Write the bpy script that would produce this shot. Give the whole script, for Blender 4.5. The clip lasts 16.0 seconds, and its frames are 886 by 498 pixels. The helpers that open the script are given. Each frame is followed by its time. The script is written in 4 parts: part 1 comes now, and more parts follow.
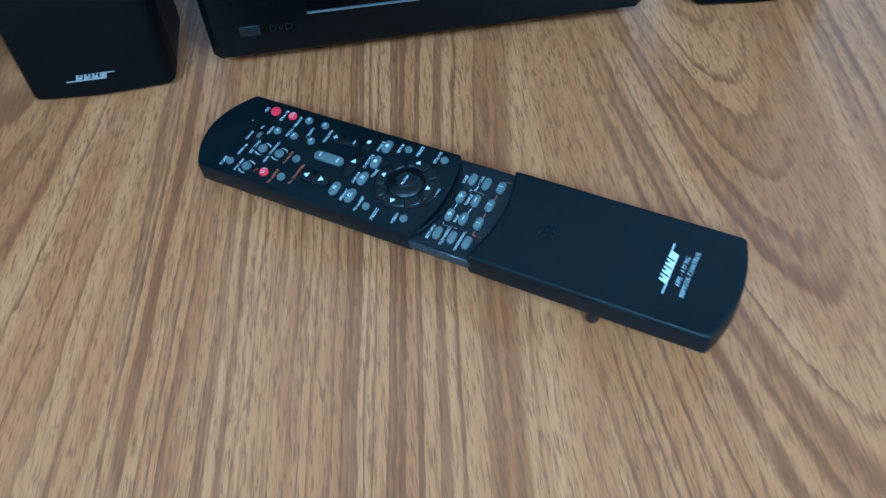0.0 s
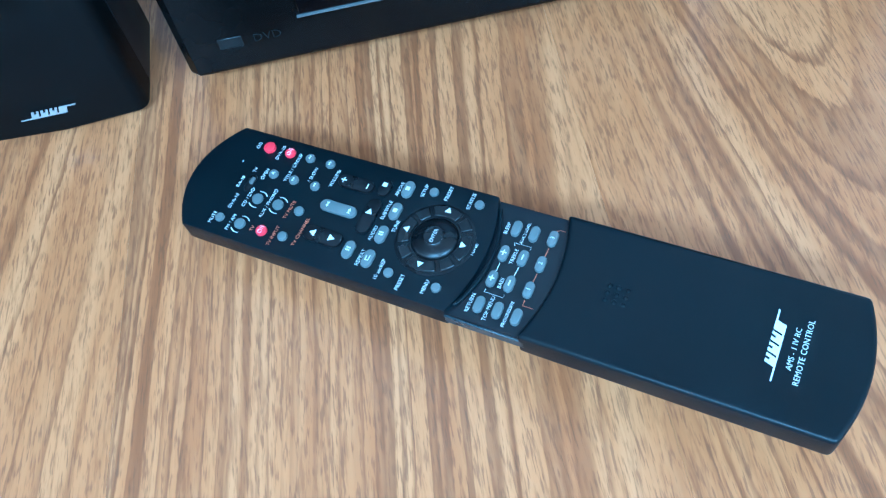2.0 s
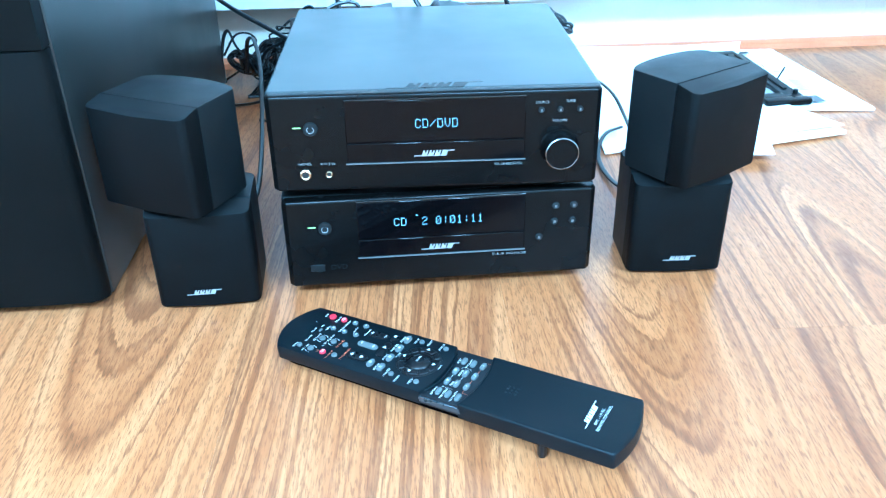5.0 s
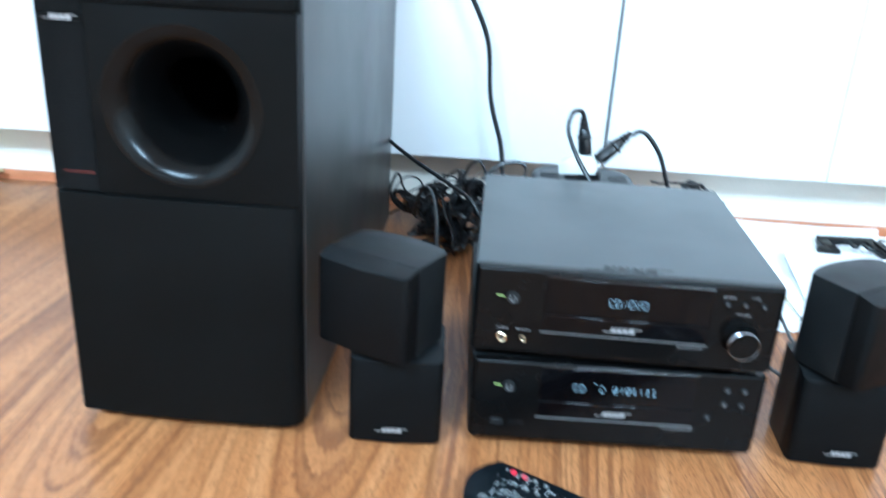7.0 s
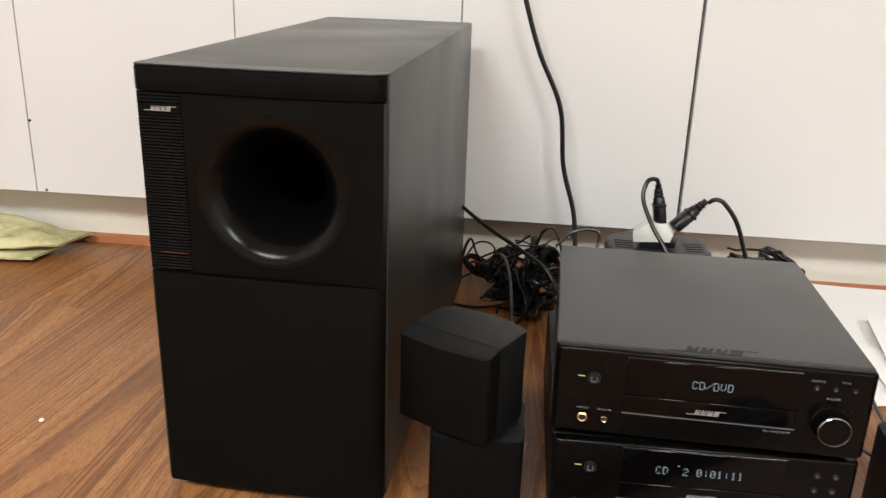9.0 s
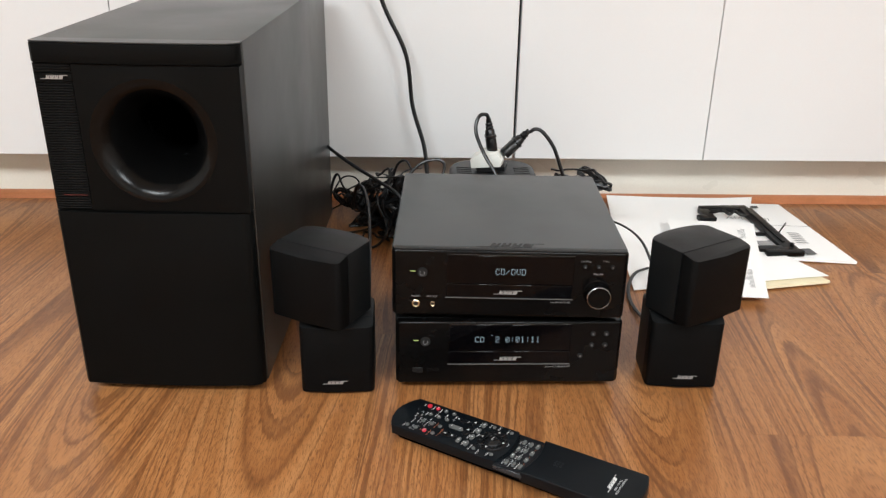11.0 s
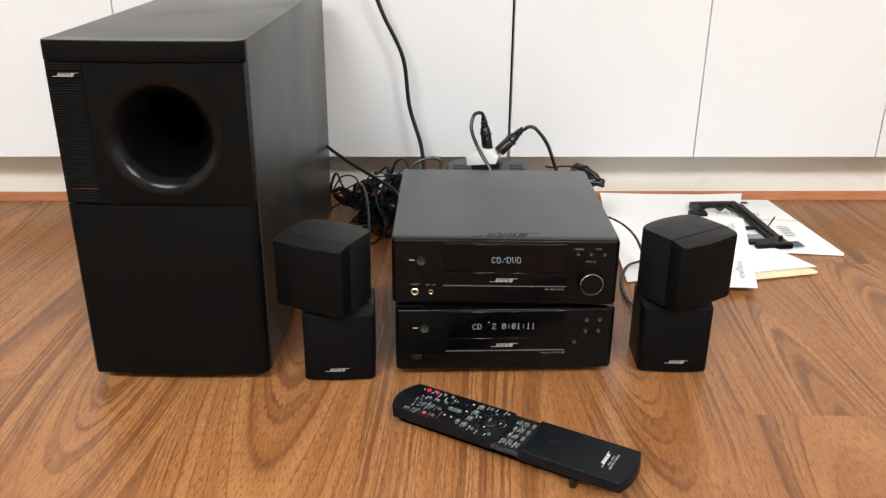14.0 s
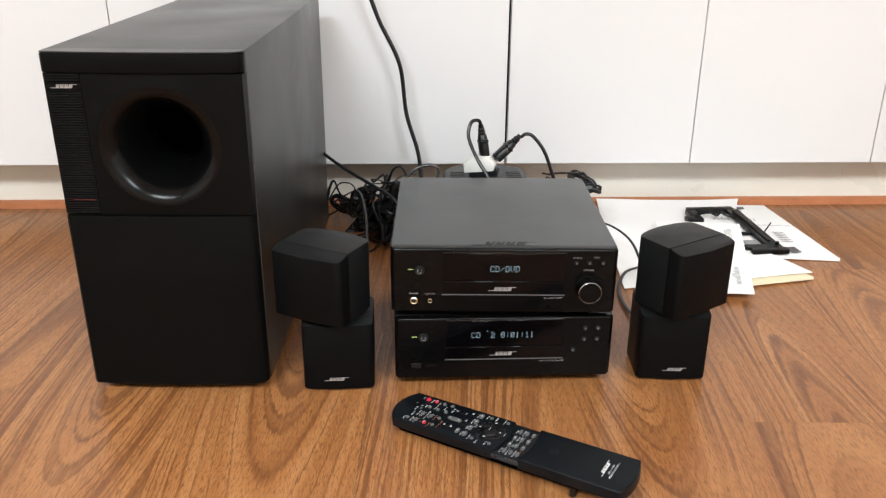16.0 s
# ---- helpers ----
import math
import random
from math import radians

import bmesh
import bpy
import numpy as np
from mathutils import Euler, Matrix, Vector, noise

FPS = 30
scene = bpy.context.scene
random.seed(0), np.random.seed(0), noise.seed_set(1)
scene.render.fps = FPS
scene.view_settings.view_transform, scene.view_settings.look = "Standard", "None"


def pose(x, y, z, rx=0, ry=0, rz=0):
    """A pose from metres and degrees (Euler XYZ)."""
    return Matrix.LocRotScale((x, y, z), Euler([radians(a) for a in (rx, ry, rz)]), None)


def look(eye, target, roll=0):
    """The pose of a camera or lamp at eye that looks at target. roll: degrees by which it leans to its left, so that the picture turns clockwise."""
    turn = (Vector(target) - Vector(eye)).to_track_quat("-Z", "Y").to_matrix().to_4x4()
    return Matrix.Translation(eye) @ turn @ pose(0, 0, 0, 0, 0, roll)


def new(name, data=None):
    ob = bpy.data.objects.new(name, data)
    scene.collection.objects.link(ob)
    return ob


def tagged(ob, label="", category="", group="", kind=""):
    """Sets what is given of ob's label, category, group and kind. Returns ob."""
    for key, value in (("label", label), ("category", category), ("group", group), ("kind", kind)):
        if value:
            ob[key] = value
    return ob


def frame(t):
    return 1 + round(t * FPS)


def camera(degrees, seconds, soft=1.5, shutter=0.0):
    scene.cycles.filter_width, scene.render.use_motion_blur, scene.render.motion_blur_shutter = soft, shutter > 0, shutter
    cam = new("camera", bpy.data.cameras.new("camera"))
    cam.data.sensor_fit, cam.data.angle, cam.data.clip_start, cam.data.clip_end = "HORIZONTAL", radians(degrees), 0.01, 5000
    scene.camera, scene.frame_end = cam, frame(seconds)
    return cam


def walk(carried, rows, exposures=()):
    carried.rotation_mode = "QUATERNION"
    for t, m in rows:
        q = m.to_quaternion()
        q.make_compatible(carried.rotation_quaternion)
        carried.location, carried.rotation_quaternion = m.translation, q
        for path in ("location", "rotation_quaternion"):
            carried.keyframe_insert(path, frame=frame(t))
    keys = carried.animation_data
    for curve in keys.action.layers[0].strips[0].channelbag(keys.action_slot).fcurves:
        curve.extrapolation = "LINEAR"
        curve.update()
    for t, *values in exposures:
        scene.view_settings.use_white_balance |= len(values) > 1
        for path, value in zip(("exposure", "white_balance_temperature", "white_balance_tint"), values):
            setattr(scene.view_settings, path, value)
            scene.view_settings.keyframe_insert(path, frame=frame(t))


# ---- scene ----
cam = camera(56.0, 16.0, 1.3, 0.4)
PATH = [
    (0, (-0.017, -0.376, 0.292), (0.023, 0.886, -1.259), -4.5),
    (0.5, (-0.013, -0.304, 0.274), (-0.015, 0.857, -1.355), -8.2),
    (1, (-0.018, -0.289, 0.274), (-0.04, 0.825, -1.387), -9.8),
    (1.5, (-0.017, -0.29, 0.275), (-0.042, 0.817, -1.391), -10.5),
    (2, (-0.016, -0.29, 0.273), (-0.047, 0.82, -1.39), -11.3),
    (2.5, (-0.019, -0.292, 0.272), (-0.047, 0.82, -1.39), -11.0),
    (3, (-0.026, -0.302, 0.278), (-0.019, 0.865, -1.347), -7.6),
    (3.5, (-0.035, -0.353, 0.299), (0.054, 1.036, -1.137), -2.1),
    (4, (-0.017, -0.458, 0.349), (0.054, 1.133, -0.861), -1.9),
    (4.2, (-0.022, -0.501, 0.36), (0.046, 1.153, -0.762), -1.8),
    (6.3, (-0.028, -0.575, 0.352), (0.028, 1.201, -0.565), 2.0),
    (6.5, (-0.043, -0.577, 0.361), (-0.01, 1.214, -0.529), 2.5),
    (7, (-0.117, -0.593, 0.416), (-0.222, 1.26, -0.328), 3.4),
    (7.5, (-0.144, -0.594, 0.45), (-0.384, 1.293, -0.169), 3.0),
    (8, (-0.143, -0.593, 0.445), (-0.422, 1.291, -0.165), 2.4),
    (8.5, (-0.142, -0.594, 0.441), (-0.422, 1.284, -0.187), 2.3),
    (9, (-0.133, -0.593, 0.443), (-0.394, 1.281, -0.205), 1.9),
    (9.5, (-0.101, -0.609, 0.47), (-0.298, 1.251, -0.241), 1.2),
    (10, (-0.076, -0.668, 0.493), (-0.184, 1.17, -0.288), 1.4),
    (10.2, (-0.073, -0.692, 0.493), (-0.151, 1.144, -0.297), 1.4),
    (12.3, (-0.066, -0.811, 0.482), (-0.055, 1.045, -0.263), 0.7),
    (12.5, (-0.067, -0.809, 0.483), (-0.058, 1.046, -0.264), 0.7),
    (13, (-0.068, -0.807, 0.486), (-0.062, 1.046, -0.266), 0.8),
    (13.5, (-0.069, -0.805, 0.484), (-0.068, 1.047, -0.27), 0.5),
    (14, (-0.068, -0.801, 0.482), (-0.074, 1.051, -0.272), 0.5),
    (14.5, (-0.07, -0.799, 0.485), (-0.075, 1.055, -0.266), 0.8),
    (15, (-0.07, -0.797, 0.486), (-0.07, 1.059, -0.258), 1.0),
    (15.5, (-0.069, -0.799, 0.489), (-0.065, 1.058, -0.256), 0.7),
    (16, (-0.072, -0.8, 0.489), (-0.066, 1.054, -0.259), 0.4),
]
EXPOSURES = [
    (0.0, 0.42, 3300, -18), (0.6, 1.16, 3190, -17), (2.8, 1.26, 3190, -17), (3.5, 1.14, 3380, -18), (4.0, 1.9, 3360, -18), (6.5, 1.78, 3720, -14),
    (7.0, 1.2, 4300, -8), (7.5, -0.1, 5250, -1), (7.9, 0.14, 6180, 6), (9.0, 0.14, 6230, 6), (10.0, 0.05, 5950, 5), (12.5, 0.47, 5900, 5), (13.5, 0.34, 5900, 5), (16.0, 0.36, 5850, 5),
]
walk(cam, [(t, look(eye, target, roll)) for t, eye, target, roll in PATH], EXPOSURES)

# ---------------- world, lights ----------------
world = bpy.data.worlds.new("world")
scene.world = world
world.use_nodes = True
world.node_tree.nodes["Background"].inputs[0].default_value = (0.8, 0.85, 0.9, 1)
world.node_tree.nodes["Background"].inputs[1].default_value = 0.05


def ceiling_lamp_light(x, y, z, sx, sy, watts, colour=(1.0, 0.98, 0.95)):
    d = bpy.data.lights.new("lamp_light", "AREA")
    d.shape, d.size, d.size_y, d.energy, d.color = "RECTANGLE", sx, sy, watts, colour
    o = new("lamp_light", d)
    o.location = (x, y, z)
    return o


ceiling_lamp_light(-1.15, -2.4, 2.44, 1.2, 0.6, 101)
ceiling_lamp_light(1.35, -2.7, 2.44, 1.2, 0.6, 101)

# ---------------- materials ----------------


class Mat:
    """A small node builder round one Principled surface."""

    def __init__(self, name, colour=(0.5, 0.5, 0.5), rough=0.5, metal=0.0, **more):
        self.m = bpy.data.materials.new(name)
        self.m.use_nodes = True
        self.t = self.m.node_tree
        self.p = self.t.nodes["Principled BSDF"]
        self.p.inputs["Base Color"].default_value = (*colour, 1)
        self.p.inputs["Roughness"].default_value = rough
        self.p.inputs["Metallic"].default_value = metal
        for k, v in more.items():
            self.p.inputs[k.replace("_", " ")].default_value = v

    def node(self, kind, **values):
        n = self.t.nodes.new(kind)
        for k, v in values.items():
            if isinstance(v, str) or isinstance(v, bool):
                setattr(n, k, v)
            else:
                n.inputs[k].default_value = v
        return n

    def link(self, a, b):
        self.t.links.new(a, b)

    def math(self, op, a, b=None):
        n = self.t.nodes.new("ShaderNodeMath")
        n.operation = op
        for i, v in enumerate((a, b)):
            if v is None:
                continue
            if isinstance(v, (int, float)):
                n.inputs[i].default_value = v
            else:
                self.link(v, n.inputs[i])
        return n.outputs[0]

    def coords(self, scale=(1, 1, 1)):
        c, mp = self.t.nodes.new("ShaderNodeTexCoord"), self.t.nodes.new("ShaderNodeMapping")
        mp.inputs["Scale"].default_value = scale
        self.link(c.outputs["Object"], mp.inputs["Vector"])
        return mp.outputs["Vector"]

    def noise(self, scale, detail=3.0, vector=None, rough=0.5):
        n = self.t.nodes.new("ShaderNodeTexNoise")
        n.inputs["Scale"].default_value, n.inputs["Detail"].default_value = scale, detail
        n.inputs["Roughness"].default_value = rough
        self.link(vector or self.coords(), n.inputs["Vector"])
        return n.outputs["Fac"]

    def ramp(self, fac, stops):
        n = self.t.nodes.new("ShaderNodeValToRGB")
        while len(n.color_ramp.elements) < len(stops):
            n.color_ramp.elements.new(0.5)
        for e, (at, c) in zip(n.color_ramp.elements, stops):
            e.position, e.color = at, (*c, 1) if len(c) == 3 else c
        self.link(fac, n.inputs["Fac"])
        return n.outputs["Color"]

    def mix(self, fac, a, b, how="MIX"):
        n = self.t.nodes.new("ShaderNodeMix")
        n.data_type, n.blend_type = "RGBA", how
        for i, v in ((0, fac), (6, a), (7, b)):
            if isinstance(v, (int, float)):
                n.inputs[i].default_value = v
            elif isinstance(v, tuple):
                n.inputs[i].default_value = (*v, 1)
            else:
                self.link(v, n.inputs[i])
        return n.outputs[2]

    def bump(self, height, strength=0.1, distance=0.001):
        n = self.t.nodes.new("ShaderNodeBump")
        n.inputs["Strength"].default_value, n.inputs["Distance"].default_value = strength, distance
        self.link(height, n.inputs["Height"])
        self.link(n.outputs["Normal"], self.p.inputs["Normal"])

    def vary(self, colour, amount, scale, grain, rough=None, spread=0.1):
        """Two scales of variation in colour and roughness."""
        big, small = self.noise(scale, 4), self.noise(grain, 3)
        both = self.math("ADD", self.math("MULTIPLY", big, 0.6), self.math("MULTIPLY", small, 0.4))
        lo, hi = tuple(c * (1 - amount) for c in colour), tuple(min(1, c * (1 + amount)) for c in colour)
        self.link(self.ramp(both, [(0.3, lo), (0.7, hi)]), self.p.inputs["Base Color"])
        if rough is not None:
            r = self.t.nodes.new("ShaderNodeMapRange")
            r.inputs[1].default_value, r.inputs[2].default_value = 0.3, 0.7
            r.inputs[3].default_value, r.inputs[4].default_value = rough - spread, rough + spread
            self.link(big, r.inputs[0])
            self.link(r.outputs[0], self.p.inputs["Roughness"])
        return small


def plain(name, colour, rough=0.5, metal=0.0, amount=0.12, scale=12, grain=900, bump=0.05, **more):
    k = Mat(name, colour, rough, metal, **more)
    small = k.vary(colour, amount, scale, grain, rough, min(0.06, rough * 0.3))
    k.bump(small, bump, 0.0004)
    return k.m


def glow(name, colour, strength):
    k = Mat(name, (0.02, 0.02, 0.02), 0.4)
    k.p.inputs["Emission Color"].default_value = (*colour, 1)
    k.p.inputs["Emission Strength"].default_value = strength
    return k.m


def wood_floor():
    k = Mat("oak_laminate", (0.4, 0.22, 0.1), 0.34, Specular_IOR_Level=0.4)
    info = k.t.nodes.new("ShaderNodeObjectInfo")
    rnd = info.outputs["Random"]
    c = k.t.nodes.new("ShaderNodeTexCoord")
    sep = k.t.nodes.new("ShaderNodeSeparateXYZ")
    k.link(c.outputs["Object"], sep.inputs[0])
    x, y = sep.outputs[0], sep.outputs[1]
    shift = k.math("MULTIPLY", rnd, 37.0)
    ys = k.math("ADD", y, shift)
    # wandering of the grain across the board
    comb = k.t.nodes.new("ShaderNodeCombineXYZ")
    k.link(k.math("MULTIPLY", x, 9.0), comb.inputs[0])
    k.link(k.math("MULTIPLY", ys, 1.7), comb.inputs[1])
    k.link(shift, comb.inputs[2])
    wander = k.noise(1.0, 3.0, comb.outputs[0])
    # distance from the heart of the log: makes long arches and straight grain
    n1 = k.t.nodes.new("ShaderNodeTexNoise")
    n1.noise_dimensions = "1D"
    n1.inputs["Scale"].default_value, n1.inputs["Detail"].default_value = 0.6, 1.0
    k.link(ys, n1.inputs["W"])
    # a board may carry its own heart line and direction in its colour: red the heart, green the direction, blue whether
    own = k.t.nodes.new("ShaderNodeSeparateColor")
    k.link(info.outputs["Color"], own.inputs[0])
    given = k.math("LESS_THAN", own.outputs[2], 0.5)
    turn = k.math("SUBTRACT", k.math("MULTIPLY", k.math("GREATER_THAN", k.math("FRACT", k.math("MULTIPLY", rnd, 57.3)), 0.5), 2.0), 1.0)
    turn = k.math("ADD", k.math("MULTIPLY", turn, k.math("SUBTRACT", 1.0, given)), k.math("MULTIPLY", k.math("SUBTRACT", k.math("MULTIPLY", own.outputs[1], 2.0), 1.0), given))
    depth = k.math("ADD", k.math("MULTIPLY", k.math("ADD", k.math("MULTIPLY", y, turn), 0.85), 0.085), k.math("MULTIPLY", k.math("SUBTRACT", n1.outputs["Fac"], 0.5), 0.08))
    heart = k.math("MULTIPLY", k.math("SUBTRACT", k.math("FRACT", k.math("MULTIPLY", rnd, 91.7)), 0.5), 0.2)
    heart = k.math("ADD", k.math("MULTIPLY", heart, k.math("SUBTRACT", 1.0, given)), k.math("MULTIPLY", k.math("SUBTRACT", own.outputs[0], 0.5), given))
    xx = k.math("ADD", k.math("SUBTRACT", x, heart), k.math("MULTIPLY", k.math("SUBTRACT", wander, 0.5), 0.022))
    r = k.math("SQRT", k.math("ADD", k.math("MULTIPLY", xx, xx), k.math("MULTIPLY", depth, depth)))
    def along(fx, fy):
        c3 = k.t.nodes.new("ShaderNodeCombineXYZ")
        k.link(k.math("MULTIPLY", xx, fx), c3.inputs[0])
        k.link(k.math("MULTIPLY", ys, fy), c3.inputs[1])
        k.link(shift, c3.inputs[2])
        return c3.outputs[0]

    def ring_noise(scale, detail):
        n = k.t.nodes.new("ShaderNodeTexNoise")
        n.noise_dimensions = "1D"
        n.inputs["Scale"].default_value, n.inputs["Detail"].default_value = scale, detail
        k.link(k.math("ADD", rr, shift), n.inputs["W"])
        return n.outputs["Fac"]

    ragged = k.noise(1.0, 3.0, along(300.0, 30.0), 0.6)
    rr = k.math("ADD", r, k.math("MULTIPLY", k.math("SUBTRACT", ragged, 0.5), 0.0022))
    broad, fine = ring_noise(70.0, 2.0), ring_noise(135.0, 1.0)
    # soft bands of tone, then thin late-wood lines, then short open pores
    band = k.noise(1.0, 3.0, along(26.0, 1.6), 0.5)
    tone_in = k.math("ADD", k.math("MULTIPLY", broad, 0.7), k.math("MULTIPLY", band, 0.3))
    base = k.ramp(tone_in, [(0.34, tuple(0.8 * a + 0.2 * b for a, b in zip(WOOD_MID, WOOD_LIGHT))), (0.5, WOOD_LIGHT), (0.66, tuple(0.65 * a + 0.35 * b for a, b in zip(WOOD_PALE, WOOD_LIGHT)))])
    lines = k.ramp(fine, [(0.37, (0, 0, 0)), (0.47, (0.72,) * 3), (0.50, (0.8,) * 3), (0.53, (0, 0, 0))])
    fade = k.ramp(k.noise(1.0, 2.0, along(16.0, 3.2)), [(0.36, (0.2,) * 3), (0.56, (1.0,) * 3)])
    base = k.mix(k.mix(1.0, lines, fade, "MULTIPLY"), base, WOOD_DARK)
    streak = k.noise(1.0, 3.0, along(620.0, 60.0), 0.6)
    base = k.mix(k.ramp(streak, [(0.34, (0.46,) * 3), (0.5, (0, 0, 0))]), base, WOOD_DARK)
    pale = k.noise(1.0, 3.0, along(240.0, 22.0), 0.5)
    base = k.mix(k.ramp(pale, [(0.52, (0, 0, 0)), (0.7, (0.24,) * 3)]), base, WOOD_PALE)
    pores = k.noise(1.0, 2.0, along(1050.0, 100.0), 0.6)
    base = k.mix(k.ramp(pores, [(0.36, (0.56,) * 3), (0.47, (0, 0, 0))]), base, WOOD_PORE)
    tone = k.ramp(k.math("FRACT", k.math("MULTIPLY", rnd, 13.3)), [(0.0, (0.9, 0.87, 0.84)), (1.0, (1.06, 1.06, 1.05))])
    k.link(k.mix(1.0, base, tone, "MULTIPLY"), k.p.inputs["Base Color"])
    k.link(k.ramp(pores, [(0.3, (0.44,) * 3), (0.55, (0.31,) * 3)]), k.p.inputs["Roughness"])
    k.bump(pores, 0.12, 0.0004)
    return k.m


WOOD_DARK, WOOD_MID, WOOD_LIGHT, WOOD_PALE, WOOD_PORE = (0.13, 0.048, 0.016), (0.262, 0.104, 0.032), (0.352, 0.153, 0.05), (0.455, 0.222, 0.083), (0.115, 0.048, 0.02)
M_FLOOR = wood_floor()
M_SUBFLOOR = plain("subfloor", (0.12, 0.08, 0.05), 0.8)
M_DOOR = plain("white_laminate", (0.68, 0.68, 0.68), 0.32, amount=0.02, scale=3, grain=400, bump=0.02)
M_WALL = plain("beige_wall_paint", (0.72, 0.7, 0.66), 0.75, amount=0.03, scale=2, grain=300)
M_CEIL = plain("ceiling_paint", (0.8, 0.8, 0.79), 0.8, amount=0.03, scale=2, grain=300)
M_PLINTH = plain("cream_plinth", (0.72, 0.68, 0.6), 0.3, amount=0.05, scale=6, grain=300)
M_TRIM = plain("orange_wood_trim", (0.4, 0.15, 0.06), 0.4, amount=0.2, scale=20, grain=300)
M_CARCASS = plain("dark_gap", (0.03, 0.03, 0.03), 0.8)
M_VINYL = plain("black_vinyl", (0.0098, 0.0118, 0.0116), 0.36, amount=0.25, scale=8, grain=1500, bump=0.12, Specular_IOR_Level=0.66)
M_FASCIA = plain("black_fascia", (0.0029, 0.003, 0.0029), 0.44, amount=0.2, scale=15, grain=1200, bump=0.06, Specular_IOR_Level=0.06)
M_PORT = plain("port_plastic", (0.0022, 0.0022, 0.0022), 0.22, amount=0.2, scale=20, grain=900, bump=0.03, Specular_IOR_Level=0.16)
M_RIB = plain("rib_plastic", (0.006, 0.006, 0.006), 0.45, Specular_IOR_Level=0.1)
M_CUBE = plain("speaker_plastic", (0.0072, 0.0078, 0.0082), 0.46, amount=0.2, scale=30, grain=1800, bump=0.1, Specular_IOR_Level=0.22)
M_GRILLE = plain("speaker_grille", (0.0019, 0.0021, 0.0023), 0.52, amount=0.3, scale=30, grain=2600, bump=0.25, Specular_IOR_Level=0.09)
M_METAL = plain("grey_painted_metal", (0.024, 0.029, 0.03), 0.34, amount=0.1, scale=10, grain=1600, bump=0.06, Specular_IOR_Level=0.62)
M_PANEL = plain("front_plastic", (0.0022, 0.0021, 0.0021), 0.26, amount=0.15, scale=20, grain=1200, bump=0.03, Specular_IOR_Level=0.14)
M_GLOSS = plain("display_acrylic", (0.0015, 0.0013, 0.0016), 0.06, amount=0.1, scale=20, grain=300, bump=0.0, Specular_IOR_Level=0.17)
M_EDGE = plain("glossy_black_edge", (0.002, 0.002, 0.002), 0.12, amount=0.1, scale=20, grain=300, bump=0.0, Specular_IOR_Level=0.6)
M_BUTTON_DARK = plain("dark_button", (0.012, 0.012, 0.012), 0.55, Specular_IOR_Level=0.12)
M_BLOCK = plain("dark_grey_plastic", (0.02, 0.021, 0.022), 0.45, amount=0.15, scale=40, grain=1500)
M_RUBBER = plain("black_cable", (0.0055, 0.0055, 0.006), 0.34, amount=0.2, scale=60, grain=900, Specular_IOR_Level=0.42)
M_SILVER = plain("silver_print", (0.34, 0.34, 0.34), 0.35, 0.5, amount=0.05)
M_CHROME = plain("chrome", (0.3, 0.31, 0.33), 0.22, 1.0, amount=0.04, bump=0.0)
M_GOLD = plain("gold_ring", (0.62, 0.5, 0.32), 0.25, 1.0, amount=0.05, bump=0.0)
M_HOLE = plain("socket_hole", (0.004, 0.004, 0.004), 0.6)
M_PRINT = plain("grey_print", (0.3, 0.3, 0.3), 0.5)
M_DIM = plain("embossed_print", (0.01, 0.01, 0.01), 0.35, Specular_IOR_Level=0.2)
M_RAIL = plain("rail_metal", (0.2, 0.2, 0.2), 0.4, 0.5, amount=0.05)
M_FAINT = plain("faint_print", (0.1, 0.1, 0.1), 0.5)
M_DULL = plain("dull_print", (0.26, 0.26, 0.26), 0.5)
M_REMOTE = plain("remote_plastic", (0.0028, 0.0045, 0.0062), 0.4, amount=0.15, scale=40, grain=2200, bump=0.08, Specular_IOR_Level=0.18)
M_REMOTE_TRAY = plain("remote_tray", (0.006, 0.007, 0.009), 0.4, amount=0.15, scale=40, grain=2200, Specular_IOR_Level=0.3)
M_SHELL = plain("remote_shell", (0.0016, 0.0018, 0.002), 0.6, amount=0.15, scale=40, grain=2200, Specular_IOR_Level=0.0)
M_RAIL_GREY = plain("grey_rail", (0.022, 0.028, 0.033), 0.3, amount=0.15, scale=60, grain=2000)
M_KEY = plain("grey_key", (0.1, 0.107, 0.105), 0.42, amount=0.1, scale=80, grain=2000)
M_KEY_RED = plain("red_key", (0.45, 0.02, 0.04), 0.4, amount=0.1, scale=80, grain=2000)
M_KEY_BLACK = plain("black_key", (0.004, 0.0042, 0.005), 0.3, amount=0.1, scale=80, grain=2000, Specular_IOR_Level=0.3)
M_WHITE = plain("white_print", (0.6, 0.61, 0.61), 0.5, amount=0.04)
M_ORANGE = plain("orange_print", (0.4, 0.13, 0.06), 0.5, amount=0.06)
M_RED_PRINT = plain("red_print", (0.075, 0.012, 0.01), 0.5, amount=0.06)
M_PAPER = plain("white_paper", (0.9, 0.895, 0.88), 0.6, amount=0.03, scale=8, grain=500, bump=0.03)
M_CREAM = plain("cream_paper", (0.8, 0.72, 0.5), 0.6, amount=0.05, scale=8, grain=500)
M_INK = plain("black_ink", (0.03, 0.03, 0.03), 0.5)
M_DARK_INK = plain("dark_grey_ink", (0.1, 0.1, 0.1), 0.6)
M_GREY_INK = plain("grey_ink", (0.3, 0.3, 0.3), 0.6)
M_FRAME = plain("black_bracket", (0.005, 0.005, 0.005), 0.4, Specular_IOR_Level=0.3)
M_ADAPTER = plain("white_plug_plastic", (0.75, 0.75, 0.7), 0.35, amount=0.04)
M_LED = glow("green_led", (0.85, 1.0, 0.26), 0.5)
